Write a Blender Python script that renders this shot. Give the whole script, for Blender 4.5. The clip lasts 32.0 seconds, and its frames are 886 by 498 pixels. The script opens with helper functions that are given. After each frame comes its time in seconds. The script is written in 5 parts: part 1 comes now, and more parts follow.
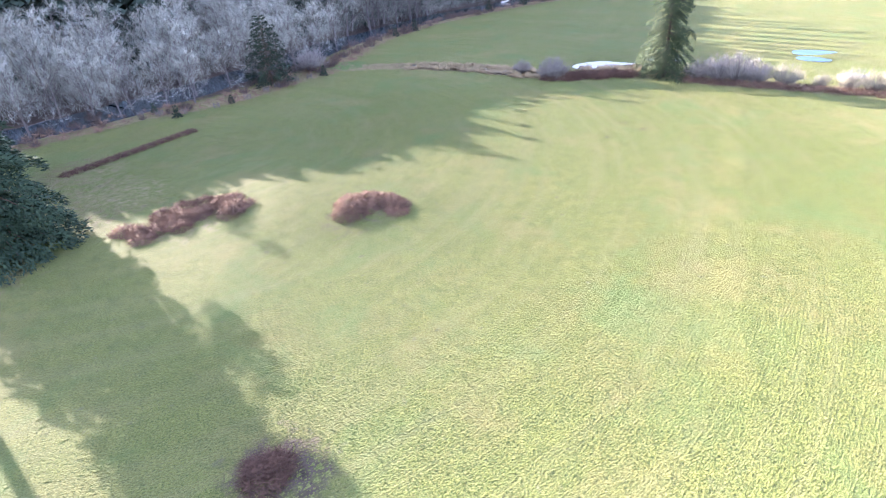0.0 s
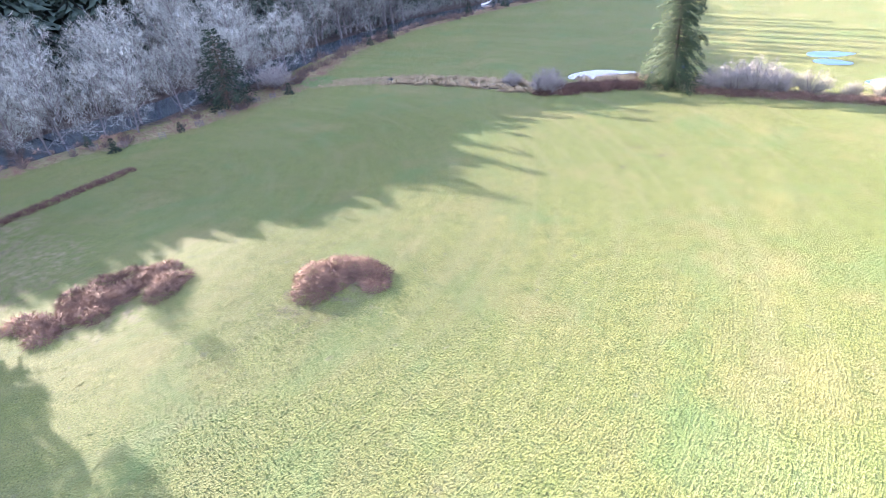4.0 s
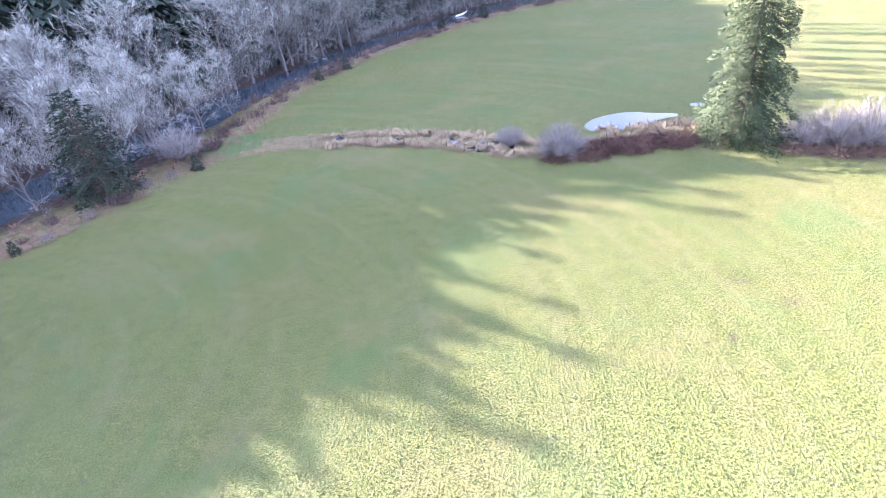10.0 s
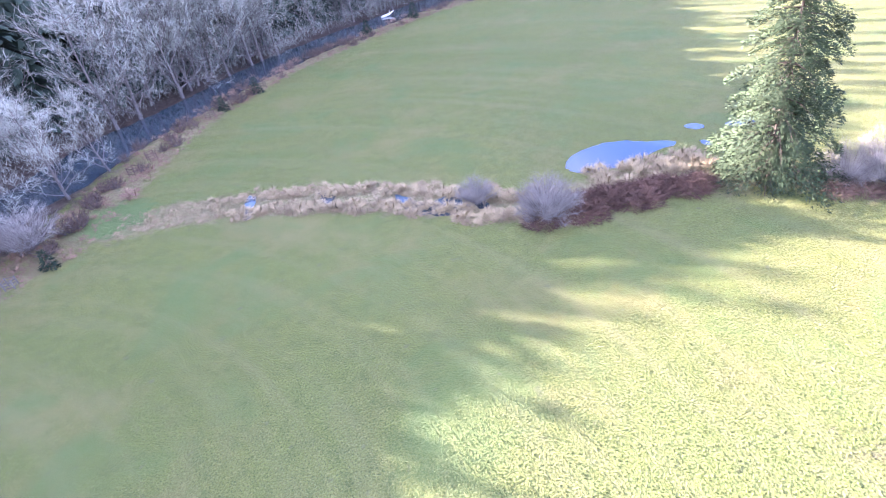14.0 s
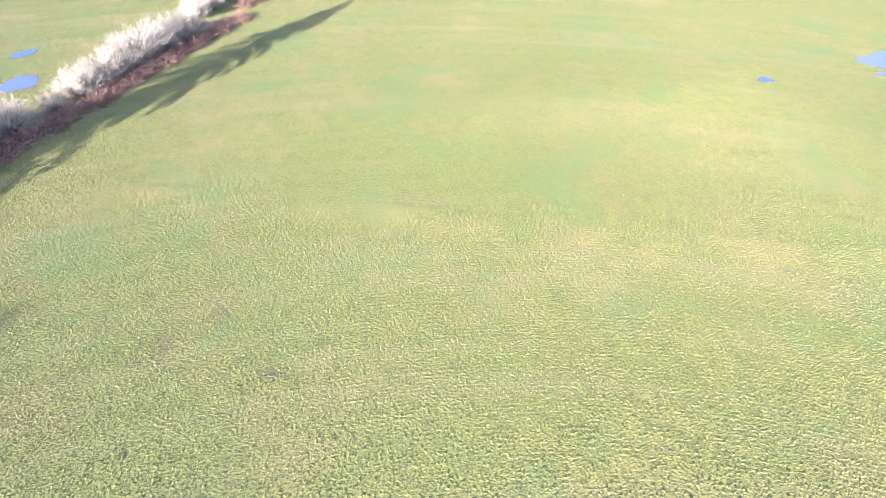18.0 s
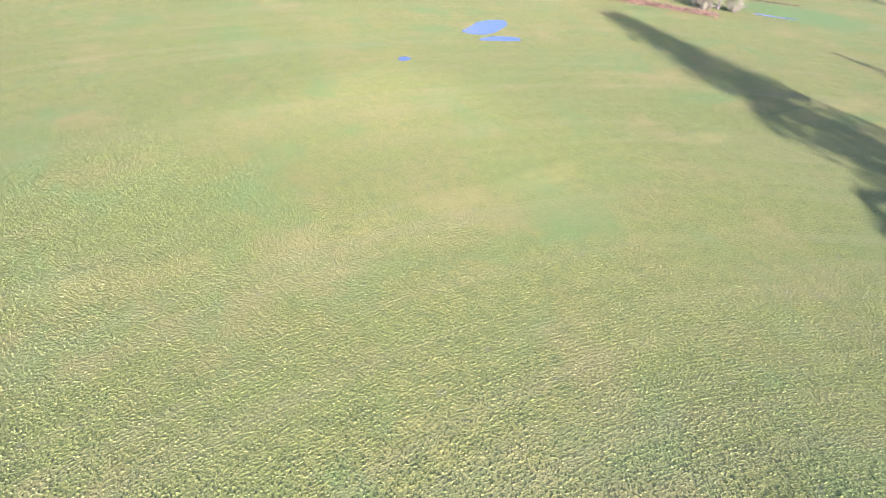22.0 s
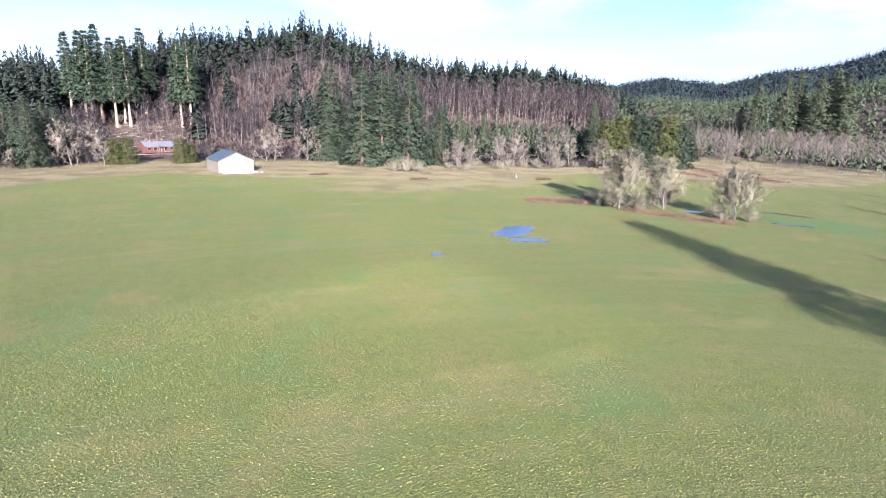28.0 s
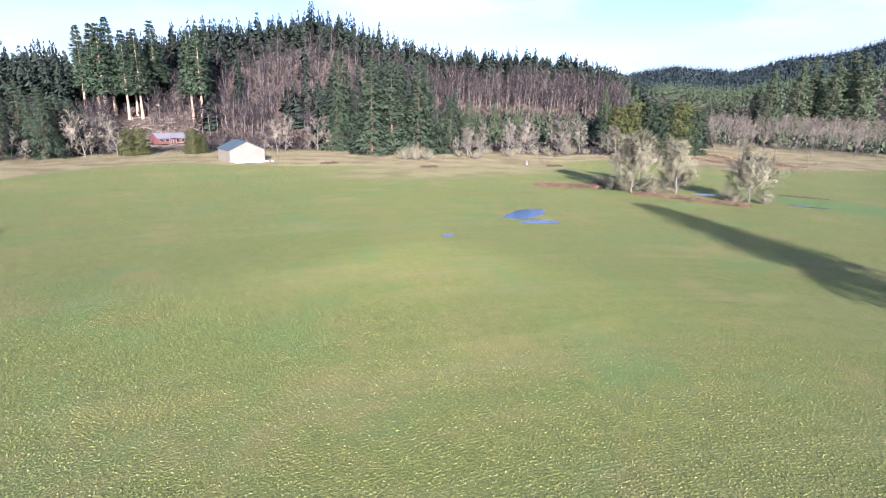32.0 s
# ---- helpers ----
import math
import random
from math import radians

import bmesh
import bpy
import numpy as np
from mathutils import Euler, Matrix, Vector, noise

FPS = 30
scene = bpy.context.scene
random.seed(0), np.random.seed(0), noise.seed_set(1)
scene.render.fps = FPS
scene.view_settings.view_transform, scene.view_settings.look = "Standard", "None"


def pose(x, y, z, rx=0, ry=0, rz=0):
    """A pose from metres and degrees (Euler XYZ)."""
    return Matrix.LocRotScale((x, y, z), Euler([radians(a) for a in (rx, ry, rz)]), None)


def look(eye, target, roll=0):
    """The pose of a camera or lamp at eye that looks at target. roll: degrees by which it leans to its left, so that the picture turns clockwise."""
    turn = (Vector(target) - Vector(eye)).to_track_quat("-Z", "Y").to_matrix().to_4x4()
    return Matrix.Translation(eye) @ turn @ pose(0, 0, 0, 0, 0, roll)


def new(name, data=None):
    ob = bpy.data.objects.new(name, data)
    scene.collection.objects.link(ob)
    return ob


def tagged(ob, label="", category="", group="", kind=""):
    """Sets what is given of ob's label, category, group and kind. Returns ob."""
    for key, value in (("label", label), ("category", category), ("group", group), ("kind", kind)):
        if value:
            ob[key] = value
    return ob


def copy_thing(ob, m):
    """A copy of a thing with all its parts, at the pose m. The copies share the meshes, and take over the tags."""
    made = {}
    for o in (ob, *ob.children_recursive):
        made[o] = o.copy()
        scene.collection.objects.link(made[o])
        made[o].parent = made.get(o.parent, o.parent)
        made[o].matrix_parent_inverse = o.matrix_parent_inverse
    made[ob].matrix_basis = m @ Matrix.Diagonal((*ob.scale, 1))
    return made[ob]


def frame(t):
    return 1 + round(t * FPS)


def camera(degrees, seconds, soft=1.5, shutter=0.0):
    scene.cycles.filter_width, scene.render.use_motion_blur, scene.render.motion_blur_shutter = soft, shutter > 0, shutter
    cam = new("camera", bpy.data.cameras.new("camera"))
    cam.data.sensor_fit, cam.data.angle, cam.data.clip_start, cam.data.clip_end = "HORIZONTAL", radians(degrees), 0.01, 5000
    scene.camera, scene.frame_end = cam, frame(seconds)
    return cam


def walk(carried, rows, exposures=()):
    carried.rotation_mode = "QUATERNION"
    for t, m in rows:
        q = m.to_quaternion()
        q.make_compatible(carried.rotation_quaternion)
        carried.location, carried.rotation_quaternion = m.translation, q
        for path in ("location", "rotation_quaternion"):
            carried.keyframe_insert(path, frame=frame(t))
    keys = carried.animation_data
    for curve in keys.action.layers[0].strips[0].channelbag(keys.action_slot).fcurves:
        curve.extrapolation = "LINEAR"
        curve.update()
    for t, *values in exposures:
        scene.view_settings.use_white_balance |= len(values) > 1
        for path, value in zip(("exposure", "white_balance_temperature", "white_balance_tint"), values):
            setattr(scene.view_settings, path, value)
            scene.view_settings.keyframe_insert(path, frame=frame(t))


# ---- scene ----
cam = camera(79.3, 32.0, soft=1.0)
PATH = [
    (0, (3.269, 0.998, 28.597), (3.109, 2.699, 27.557), -3.2),
    (1, (2.820, 3.755, 28.512), (2.653, 5.454, 27.470), -3.5),
    (2, (2.388, 7.219, 28.347), (2.244, 8.919, 27.304), -3.7),
    (3, (2.075, 11.417, 28.173), (1.950, 13.119, 27.129), -4.0),
    (6, (1.483, 26.216, 27.657), (1.434, 27.922, 26.614), -4.7),
    (7, (1.735, 32.160, 27.459), (1.699, 33.865, 26.415), -4.9),
    (8, (2.142, 38.366, 27.361), (2.112, 40.071, 26.317), -5.2),
    (9, (2.390, 44.703, 27.326), (2.351, 46.408, 26.282), -5.9),
    (10, (2.664, 51.273, 27.286), (2.613, 52.977, 26.240), -6.8),
    (11, (2.802, 58.229, 27.320), (2.745, 59.929, 26.268), -7.5),
    (12, (2.878, 64.628, 27.338), (2.823, 66.335, 26.298), -8.0),
    (13, (3.123, 69.422, 27.318), (3.064, 71.128, 26.276), -8.4),
    (13.5, (3.415, 70.787, 27.299), (3.385, 72.485, 26.243), -8.7),
    (15.5, (-0.603, 75.065, 27.407), (0.550, 76.118, 26.157), -2.9),
    (16, (-0.287, 75.053, 27.239), (1.085, 75.770, 25.973), -1.9),
    (16.5, (-0.146, 75.078, 26.878), (1.355, 75.443, 25.606), -0.8),
    (17, (-0.228, 75.105, 26.433), (1.321, 75.142, 25.169), 0.2),
    (17.5, (-0.236, 75.069, 25.994), (1.301, 74.836, 24.737), 0.9),
    (18, (-0.255, 74.944, 25.705), (1.256, 74.553, 24.455), 1.3),
    (18.5, (-0.299, 74.763, 25.605), (1.169, 74.218, 24.361), 1.7),
    (19, (-0.328, 74.571, 25.506), (0.999, 73.721, 24.275), 2.1),
    (19.5, (-0.308, 74.390, 25.363), (0.906, 73.375, 24.141), 2.4),
    (20, (-0.310, 74.384, 25.203), (0.793, 73.237, 23.991), 2.7),
    (20.5, (-0.343, 74.436, 25.062), (0.702, 73.231, 23.857), 2.8),
    (21, (-0.409, 74.443, 24.933), (0.622, 73.220, 23.734), 3.0),
    (22, (-0.557, 74.545, 24.707), (0.470, 73.308, 23.518), 2.9),
    (23, (-0.706, 74.559, 24.417), (0.329, 73.321, 23.236), 2.7),
    (24, (-0.836, 74.560, 23.612), (0.214, 73.326, 22.438), 2.7),
    (25, (-0.726, 74.398, 22.556), (0.341, 73.170, 21.392), 2.6),
    (25.5, (-0.622, 74.304, 22.258), (0.492, 73.042, 21.179), 2.6),
    (26, (-0.610, 74.323, 21.977), (0.618, 72.974, 21.157), 2.4),
    (26.5, (-0.791, 74.257, 21.700), (0.529, 72.853, 21.162), 2.1),
    (28.5, (-1.025, 74.693, 20.732), (0.334, 73.307, 20.251), 1.8),
    (29, (-1.041, 74.800, 20.559), (0.320, 73.418, 20.074), 1.8),
    (30, (-1.117, 74.952, 20.031), (0.249, 73.577, 19.540), 1.6),
    (31, (-1.203, 75.033, 19.490), (0.169, 73.667, 18.991), 1.4),
    (32, (-1.228, 74.925, 19.095), (0.150, 73.569, 18.588), 1.1),
]
walk(cam, [(t, look(e, g, r)) for t, e, g, r in PATH],
     exposures=[(0, 3.88, 5420, 27), (6, 3.98, 5370, 29), (9, 4.08, 5330, 32), (13, 4.42, 5330, 38), (16, 3.75, 5150, 37), (18, 3.12, 5130, 34), (20, 2.88, 5080, 32), (24, 2.66, 5120, 32), (26, 2.58, 5050, 30), (27, 2.3, 5030, 28), (32, 2.2, 5030, 25)])

# ---- sun and sky ----
SUN_AZ, SUN_EL = 306.5, 16.0
world = bpy.data.worlds.new("world")
scene.world = world
world.use_nodes = True
wn = world.node_tree
sky = wn.nodes.new("ShaderNodeTexSky")
sky.sky_type, sky.sun_disc = "NISHITA", False
sky.sun_elevation, sky.sun_rotation = radians(SUN_EL), radians(SUN_AZ)
sky.air_density, sky.dust_density, sky.ozone_density = 1.0, 0.6, 1.0
# thin broken cloud over the whole sky, melting into the haze near the horizon
deep = wn.nodes.new("ShaderNodeMix")
deep.data_type, deep.blend_type = "RGBA", "MULTIPLY"
deep.inputs[0].default_value, deep.inputs[7].default_value = 1.0, (0.47, 0.49, 0.58, 1)
wn.links.new(sky.outputs["Color"], deep.inputs[6])
wtc, wsp = wn.nodes.new("ShaderNodeTexCoord"), wn.nodes.new("ShaderNodeSeparateXYZ")
wn.links.new(wtc.outputs["Generated"], wsp.inputs[0])
flat = wn.nodes.new("ShaderNodeMapping")
flat.inputs["Scale"].default_value = (1.0, 1.0, 3.4)
wn.links.new(wtc.outputs["Generated"], flat.inputs["Vector"])
wnz = wn.nodes.new("ShaderNodeTexNoise")
wnz.inputs["Scale"].default_value, wnz.inputs["Detail"].default_value, wnz.inputs["Roughness"].default_value = 2.4, 7, 0.55
wn.links.new(flat.outputs[0], wnz.inputs["Vector"])
wmr = wn.nodes.new("ShaderNodeMapRange")
wmr.inputs[1].default_value, wmr.inputs[2].default_value, wmr.inputs[4].default_value = 0.46, 0.62, 0.9
wn.links.new(wnz.outputs["Fac"], wmr.inputs[0])
# cloud overhead, out of view, is made brighter to fill the shade below
rise = wn.nodes.new("ShaderNodeMapRange")
rise.inputs[1].default_value, rise.inputs[2].default_value = 0.0, 0.6
rise.inputs[3].default_value, rise.inputs[4].default_value = 1.55, 5.2
wn.links.new(wsp.outputs["Z"], rise.inputs[0])
cloud = wn.nodes.new("ShaderNodeMix")
cloud.data_type = "RGBA"
wn.links.new(wmr.outputs[0], cloud.inputs[0])
wn.links.new(deep.outputs[2], cloud.inputs[6])
wn.links.new(rise.outputs[0], cloud.inputs[7])
wn.links.new(cloud.outputs[2], wn.nodes["Background"].inputs["Color"])
wn.nodes["Background"].inputs["Strength"].default_value = 0.10
sun = new("sun", bpy.data.lights.new("sun", "SUN"))
sun.data.energy, sun.data.angle, sun.data.color = 5.0, radians(0.5), (1.0, 0.83, 0.57)
sa, se = radians(SUN_AZ), radians(SUN_EL)
sun.matrix_world = look((0, 0, 60), (-math.sin(sa) * math.cos(se) * 10, -math.cos(sa) * math.cos(se) * 10, 60 - math.sin(se) * 10))

# ---- small helpers ----
rng = np.random.default_rng(7)


def mat(name, col, col2=None, scale=1.0, rough=0.9, bump=0.0, bscale=8.0, metal=0.0, island=0.0, detail=6.0, spec=0.3, trans=0.0):
    """A noise-varied surface: two colours at two scales, island or object variation and bump."""
    m = bpy.data.materials.new(name)
    m.use_nodes = True
    nt = m.node_tree
    b = nt.nodes["Principled BSDF"]
    b.inputs["Roughness"].default_value, b.inputs["Metallic"].default_value = rough, metal
    b.inputs["Specular IOR Level"].default_value = spec
    col2 = col2 or tuple(c * 0.6 for c in col)
    tc = nt.nodes.new("ShaderNodeTexCoord")
    n1 = nt.nodes.new("ShaderNodeTexNoise")
    n1.inputs["Scale"].default_value, n1.inputs["Detail"].default_value = scale, detail
    nt.links.new(tc.outputs["Object"], n1.inputs["Vector"])
    ramp = nt.nodes.new("ShaderNodeMapRange")
    ramp.inputs[1].default_value, ramp.inputs[2].default_value = 0.3, 0.7
    nt.links.new(n1.outputs["Fac"], ramp.inputs[0])
    mix = nt.nodes.new("ShaderNodeMix")
    mix.data_type = "RGBA"
    mix.inputs[6].default_value, mix.inputs[7].default_value = (*col2, 1), (*col, 1)
    nt.links.new(ramp.outputs[0], mix.inputs[0])
    out = mix.outputs[2]
    if island:
        geo = nt.nodes.new("ShaderNodeNewGeometry")
        oi = nt.nodes.new("ShaderNodeObjectInfo")
        add = nt.nodes.new("ShaderNodeMath")
        nt.links.new(geo.outputs["Random Per Island"], add.inputs[0])
        nt.links.new(oi.outputs["Random"], add.inputs[1])
        mr = nt.nodes.new("ShaderNodeMapRange")
        mr.inputs[2].default_value = 2.0
        mr.inputs[3].default_value, mr.inputs[4].default_value = 1 - island, 1 + island
        nt.links.new(add.outputs[0], mr.inputs[0])
        hsv = nt.nodes.new("ShaderNodeHueSaturation")
        nt.links.new(mr.outputs[0], hsv.inputs["Value"])
        nt.links.new(out, hsv.inputs["Color"])
        out = hsv.outputs[0]
    nt.links.new(out, b.inputs["Base Color"])
    if bump:
        n2 = nt.nodes.new("ShaderNodeTexNoise")
        n2.inputs["Scale"].default_value, n2.inputs["Detail"].default_value = bscale, 6
        nt.links.new(tc.outputs["Object"], n2.inputs["Vector"])
        bp = nt.nodes.new("ShaderNodeBump")
        bp.inputs["Strength"].default_value, bp.inputs["Distance"].default_value = bump, 1.0 / bscale
        nt.links.new(n2.outputs["Fac"], bp.inputs["Height"])
        nt.links.new(bp.outputs["Normal"], b.inputs["Normal"])
    if trans:
        t = nt.nodes.new("ShaderNodeBsdfTranslucent")
        nt.links.new(out, t.inputs["Color"])
        ms = nt.nodes.new("ShaderNodeMixShader")
        ms.inputs[0].default_value = trans
        nt.links.new(b.outputs[0], ms.inputs[1])
        nt.links.new(t.outputs[0], ms.inputs[2])
        nt.links.new(ms.outputs[0], nt.nodes["Material Output"].inputs["Surface"])
    return m


def smooth(a, b, v):
    v = np.clip((v - a) / (b - a), 0, 1)
    return v * v * (3 - 2 * v)


class Mesh:
    """Collects pieces of one mesh as arrays."""

    def __init__(self):
        self.v, self.f, self.n, self.out = [], [], 0, []

    def add(self, verts, faces):
        verts = np.asarray(verts, float).reshape(-1, 3)
        self.v.append(verts)
        self.f += [tuple(int(i) + self.n for i in f) for f in faces]
        self.n += len(verts)

    def tris(self, verts, out=None, own=0.75):
        """Loose triangles: an (n, 3, 3) array; out turns their shading towards the crown's outside, own keeps some of their own tilt."""
        verts = np.asarray(verts, float).reshape(-1, 3, 3)
        if out is not None:
            nf = np.cross(verts[:, 1] - verts[:, 0], verts[:, 2] - verts[:, 0])
            nf /= np.linalg.norm(nf, axis=1)[:, None] + 1e-12
            out = np.asarray(out, float) / (np.linalg.norm(out, axis=1)[:, None] + 1e-9)
            back = (nf * out).sum(1) < 0
            verts = np.where(back[:, None, None], verts[:, ::-1], verts)
            nf = np.where(back[:, None], -nf, nf) * own + out
            self.out.append(np.repeat(nf / np.linalg.norm(nf, axis=1)[:, None], 3, 0))
        verts = verts.reshape(-1, 3)
        k = len(verts)
        self.v.append(verts)
        idx = np.arange(self.n, self.n + k).reshape(-1, 3)
        self.f += idx.tolist()
        self.n += k

    def tube(self, pts, radii, sides=6):
        pts = np.asarray(pts, float)
        k = len(pts)
        d = np.gradient(pts, axis=0)
        d /= np.linalg.norm(d, axis=1)[:, None] + 1e-9
        ref = np.array([1.0, 0, 0]) if abs(d[:, 2]).mean() > 0.7 else np.array([0, 0, 1.0])
        u = np.cross(d, ref)
        u /= np.linalg.norm(u, axis=1)[:, None] + 1e-9
        w = np.cross(d, u)
        a = np.linspace(0, 2 * np.pi, sides, endpoint=False)
        ring = pts[:, None] + np.asarray(radii, float)[:, None, None] * (np.cos(a)[None, :, None] * u[:, None] + np.sin(a)[None, :, None] * w[:, None])
        faces = []
        for i in range(k - 1):
            for j in range(sides):
                j2 = (j + 1) % sides
                faces.append((i * sides + j, i * sides + j2, (i + 1) * sides + j2, (i + 1) * sides + j))
        faces.append(tuple(range((k - 1) * sides, k * sides)))
        self.add(ring, faces)

    def box(self, x0, y0, z0, x1, y1, z1):
        v = [(x, y, z) for z in (z0, z1) for y in (y0, y1) for x in (x0, x1)]
        self.add(v, [(0, 2, 3, 1), (4, 5, 7, 6), (0, 1, 5, 4), (1, 3, 7, 5), (3, 2, 6, 7), (2, 0, 4, 6)])

    def make(self, name, material, smooth_faces=False):
        me = bpy.data.meshes.new(name)
        me.from_pydata(np.concatenate(self.v).tolist() if self.v else [], [], self.f, shade_flat=not self.out)
        if self.out:
            me.normals_split_custom_set_from_vertices(np.concatenate(self.out).tolist())
        me.materials.append(material)
        if smooth_faces:
            me.polygons.foreach_set("use_smooth", [True] * len(me.polygons))
        me.update()
        return me


def part(name, mesh, material, parent, label="", smooth_faces=False):
    """Links a Mesh, a bmesh or mesh data as one part under a thing."""
    if isinstance(mesh, Mesh):
        data = mesh.make(name, material, smooth_faces)
    elif isinstance(mesh, bmesh.types.BMesh):
        data = bpy.data.meshes.new(name)
        mesh.to_mesh(data)
        mesh.free()
        data.materials.append(material)
    else:
        data = mesh
    ob = new(name, data)
    ob.parent = parent
    return tagged(ob, label)


def thing(name, m, label, category, group="", kind=""):
    ob = new(name)
    ob.matrix_world = m
    return tagged(ob, label, category, group, kind)


# ---- the lie of the land ----
# the east side is laid out on axes of its own, turned against those of the west side
EAST = Matrix.Translation((-17.700, 4.641, 0)) @ pose(0, 0, 0, 0, 0, -8.43)
EA, EX, EY = radians(-8.43), -17.700, 4.641
CX, CY = 6.0, 72.0


def east(x, y):
    """From the east side's axes to the world's."""
    return EX + x * math.cos(EA) - y * math.sin(EA), EY + x * math.sin(EA) + y * math.cos(EA)


def on_east(x, y):
    """From the world's axes to the east side's."""
    x, y = np.asarray(x, float) - EX, np.asarray(y, float) - EY
    return x * math.cos(EA) + y * math.sin(EA), -x * math.sin(EA) + y * math.cos(EA)


RIDGE_AZ = [-180, 60, 72, 88, 92, 96, 99, 103, 109, 113, 115, 118, 121, 125, 134, 139, 142, 145, 148, 180]
RIDGE_H = [0, 0, 14, 25, 30, 37, 40, 48, 55, 62, 60, 53, 47, 42, 42, 40, 34, 26, 6, 0]


def hills(x, y):
    """Height of the ground on the east side's axes: a flat valley floor, a wooded ridge and far hills."""
    x, y = np.asarray(x, float), np.asarray(y, float)
    dx, dy = x - CX, y - CY
    r, az = np.hypot(dx, dy), np.degrees(np.arctan2(dx, dy))
    h = np.interp(az, RIDGE_AZ, RIDGE_H) * smooth(268, 400, r)
    far = np.interp(az, [100, 126, 136, 144, 148, 153.5, 157, 161, 165.5, 172, 180], [0, 70, 85, 100, 116, 104, 128, 138, 172, 190, 120]) * (0.34 * smooth(370, 640, r) + 0.66 * smooth(640, 1500, r))
    return np.maximum(h, far)


def land(x, y):
    """Height of the ground anywhere, with the low mound under the brambles."""
    x, y = np.asarray(x, float), np.asarray(y, float)
    return hills(*on_east(x, y)) + 0.9 * np.exp(-(((x + 14) / 16) ** 2 + ((y - 58) / 10) ** 2))


def gz(x, y):
    return float(land(x, y))


# ---- materials ----
ROUND = (-44.0, 78.0)


def grass_material():
    m = bpy.data.materials.new("grass")
    m.use_nodes = True
    nt = m.node_tree
    b = nt.nodes["Principled BSDF"]
    b.inputs["Roughness"].default_value = 0.95
    b.inputs["Specular IOR Level"].default_value = 0.15
    b.inputs["Sheen Roughness"].default_value = 0.5
    b.inputs["Diffuse Roughness"].default_value = 1.0
    b.inputs["Sheen Tint"].default_value = (0.84, 0.92, 0.42, 1)
    tc = nt.nodes.new("ShaderNodeTexCoord")

    def noise_at(scale, detail, lo, hi, stretch=(1, 1, 1), rot=0.0, dist=0.0, rough=0.5):
        mp = nt.nodes.new("ShaderNodeMapping")
        mp.inputs["Scale"].default_value = stretch
        mp.inputs["Rotation"].default_value = (0, 0, rot)
        nt.links.new(tc.outputs["Object"], mp.inputs["Vector"])
        n = nt.nodes.new("ShaderNodeTexNoise")
        n.inputs["Scale"].default_value, n.inputs["Detail"].default_value = scale, detail
        n.inputs["Distortion"].default_value, n.inputs["Roughness"].default_value = dist, rough
        nt.links.new(mp.outputs[0], n.inputs["Vector"])
        r = nt.nodes.new("ShaderNodeMapRange")
        r.inputs[1].default_value, r.inputs[2].default_value = lo, hi
        nt.links.new(n.outputs["Fac"], r.inputs[0])
        return r.outputs[0]

    def mix(fac, a, c):
        mx = nt.nodes.new("ShaderNodeMix")
        mx.data_type = "RGBA"
        for s, val in ((6, a), (7, c)):
            if isinstance(val, tuple):
                mx.inputs[s].default_value = (*val, 1)
            else:
                nt.links.new(val, mx.inputs[s])
        nt.links.new(fac, mx.inputs[0])
        return mx.outputs[2]

    # the mower went round a point west of the pasture: distance from it, and the way along each round
    around = nt.nodes.new("ShaderNodeVectorMath")
    around.operation = "SUBTRACT"
    around.inputs[1].default_value = (*ROUND, 0)
    nt.links.new(tc.outputs["Object"], around.inputs[0])
    axy = nt.nodes.new("ShaderNodeSeparateXYZ")
    nt.links.new(around.outputs[0], axy.inputs[0])
    far_off = nt.nodes.new("ShaderNodeVectorMath")
    far_off.operation = "LENGTH"
    nt.links.new(around.outputs[0], far_off.inputs[0])
    swing = nt.nodes.new("ShaderNodeMath")
    swing.operation = "ARCTAN2"
    nt.links.new(axy.outputs["Y"], swing.inputs[0])
    nt.links.new(axy.outputs["X"], swing.inputs[1])
    arc = nt.nodes.new("ShaderNodeMath")
    arc.operation = "MULTIPLY"
    arc.inputs[1].default_value = 70.0
    nt.links.new(swing.outputs[0], arc.inputs[0])
    rows = nt.nodes.new("ShaderNodeCombineXYZ")
    nt.links.new(far_off.outputs["Value"], rows.inputs[0])
    nt.links.new(arc.outputs[0], rows.inputs[1])

    def row_noise(scale, detail, lo, hi, stretch, rough=0.6):
        """Noise drawn out along the mower's rounds."""
        mp = nt.nodes.new("ShaderNodeMapping")
        mp.inputs["Scale"].default_value = stretch
        nt.links.new(rows.outputs[0], mp.inputs["Vector"])
        n = nt.nodes.new("ShaderNodeTexNoise")
        n.inputs["Scale"].default_value, n.inputs["Detail"].default_value, n.inputs["Roughness"].default_value = scale, detail, rough
        nt.links.new(mp.outputs[0], n.inputs["Vector"])
        r = nt.nodes.new("ShaderNodeMapRange")
        r.inputs[1].default_value, r.inputs[2].default_value = lo, hi
        nt.links.new(n.outputs["Fac"], r.inputs[0])
        return r.outputs[0]

    big = noise_at(0.022, 4, 0.40, 0.62)
    clump = noise_at(0.75, 5, 0.35, 0.68, rough=0.65)
    mid = noise_at(0.16, 5, 0.35, 0.70)
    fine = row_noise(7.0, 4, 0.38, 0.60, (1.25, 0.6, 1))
    patch = noise_at(0.11, 6, 0.48, 0.66, rough=0.6)
    streak = row_noise(0.42, 4, 0.46, 0.70, (1, 0.05, 1))
    c = mix(big, (0.152, 0.194, 0.039), (0.265, 0.245, 0.062))
    c = mix(mid, c, (0.164, 0.206, 0.041))
    c = mix(patch, c, (0.205, 0.190, 0.060))
    c = mix(clump, mix(clump, (0.110, 0.138, 0.036), c), c)
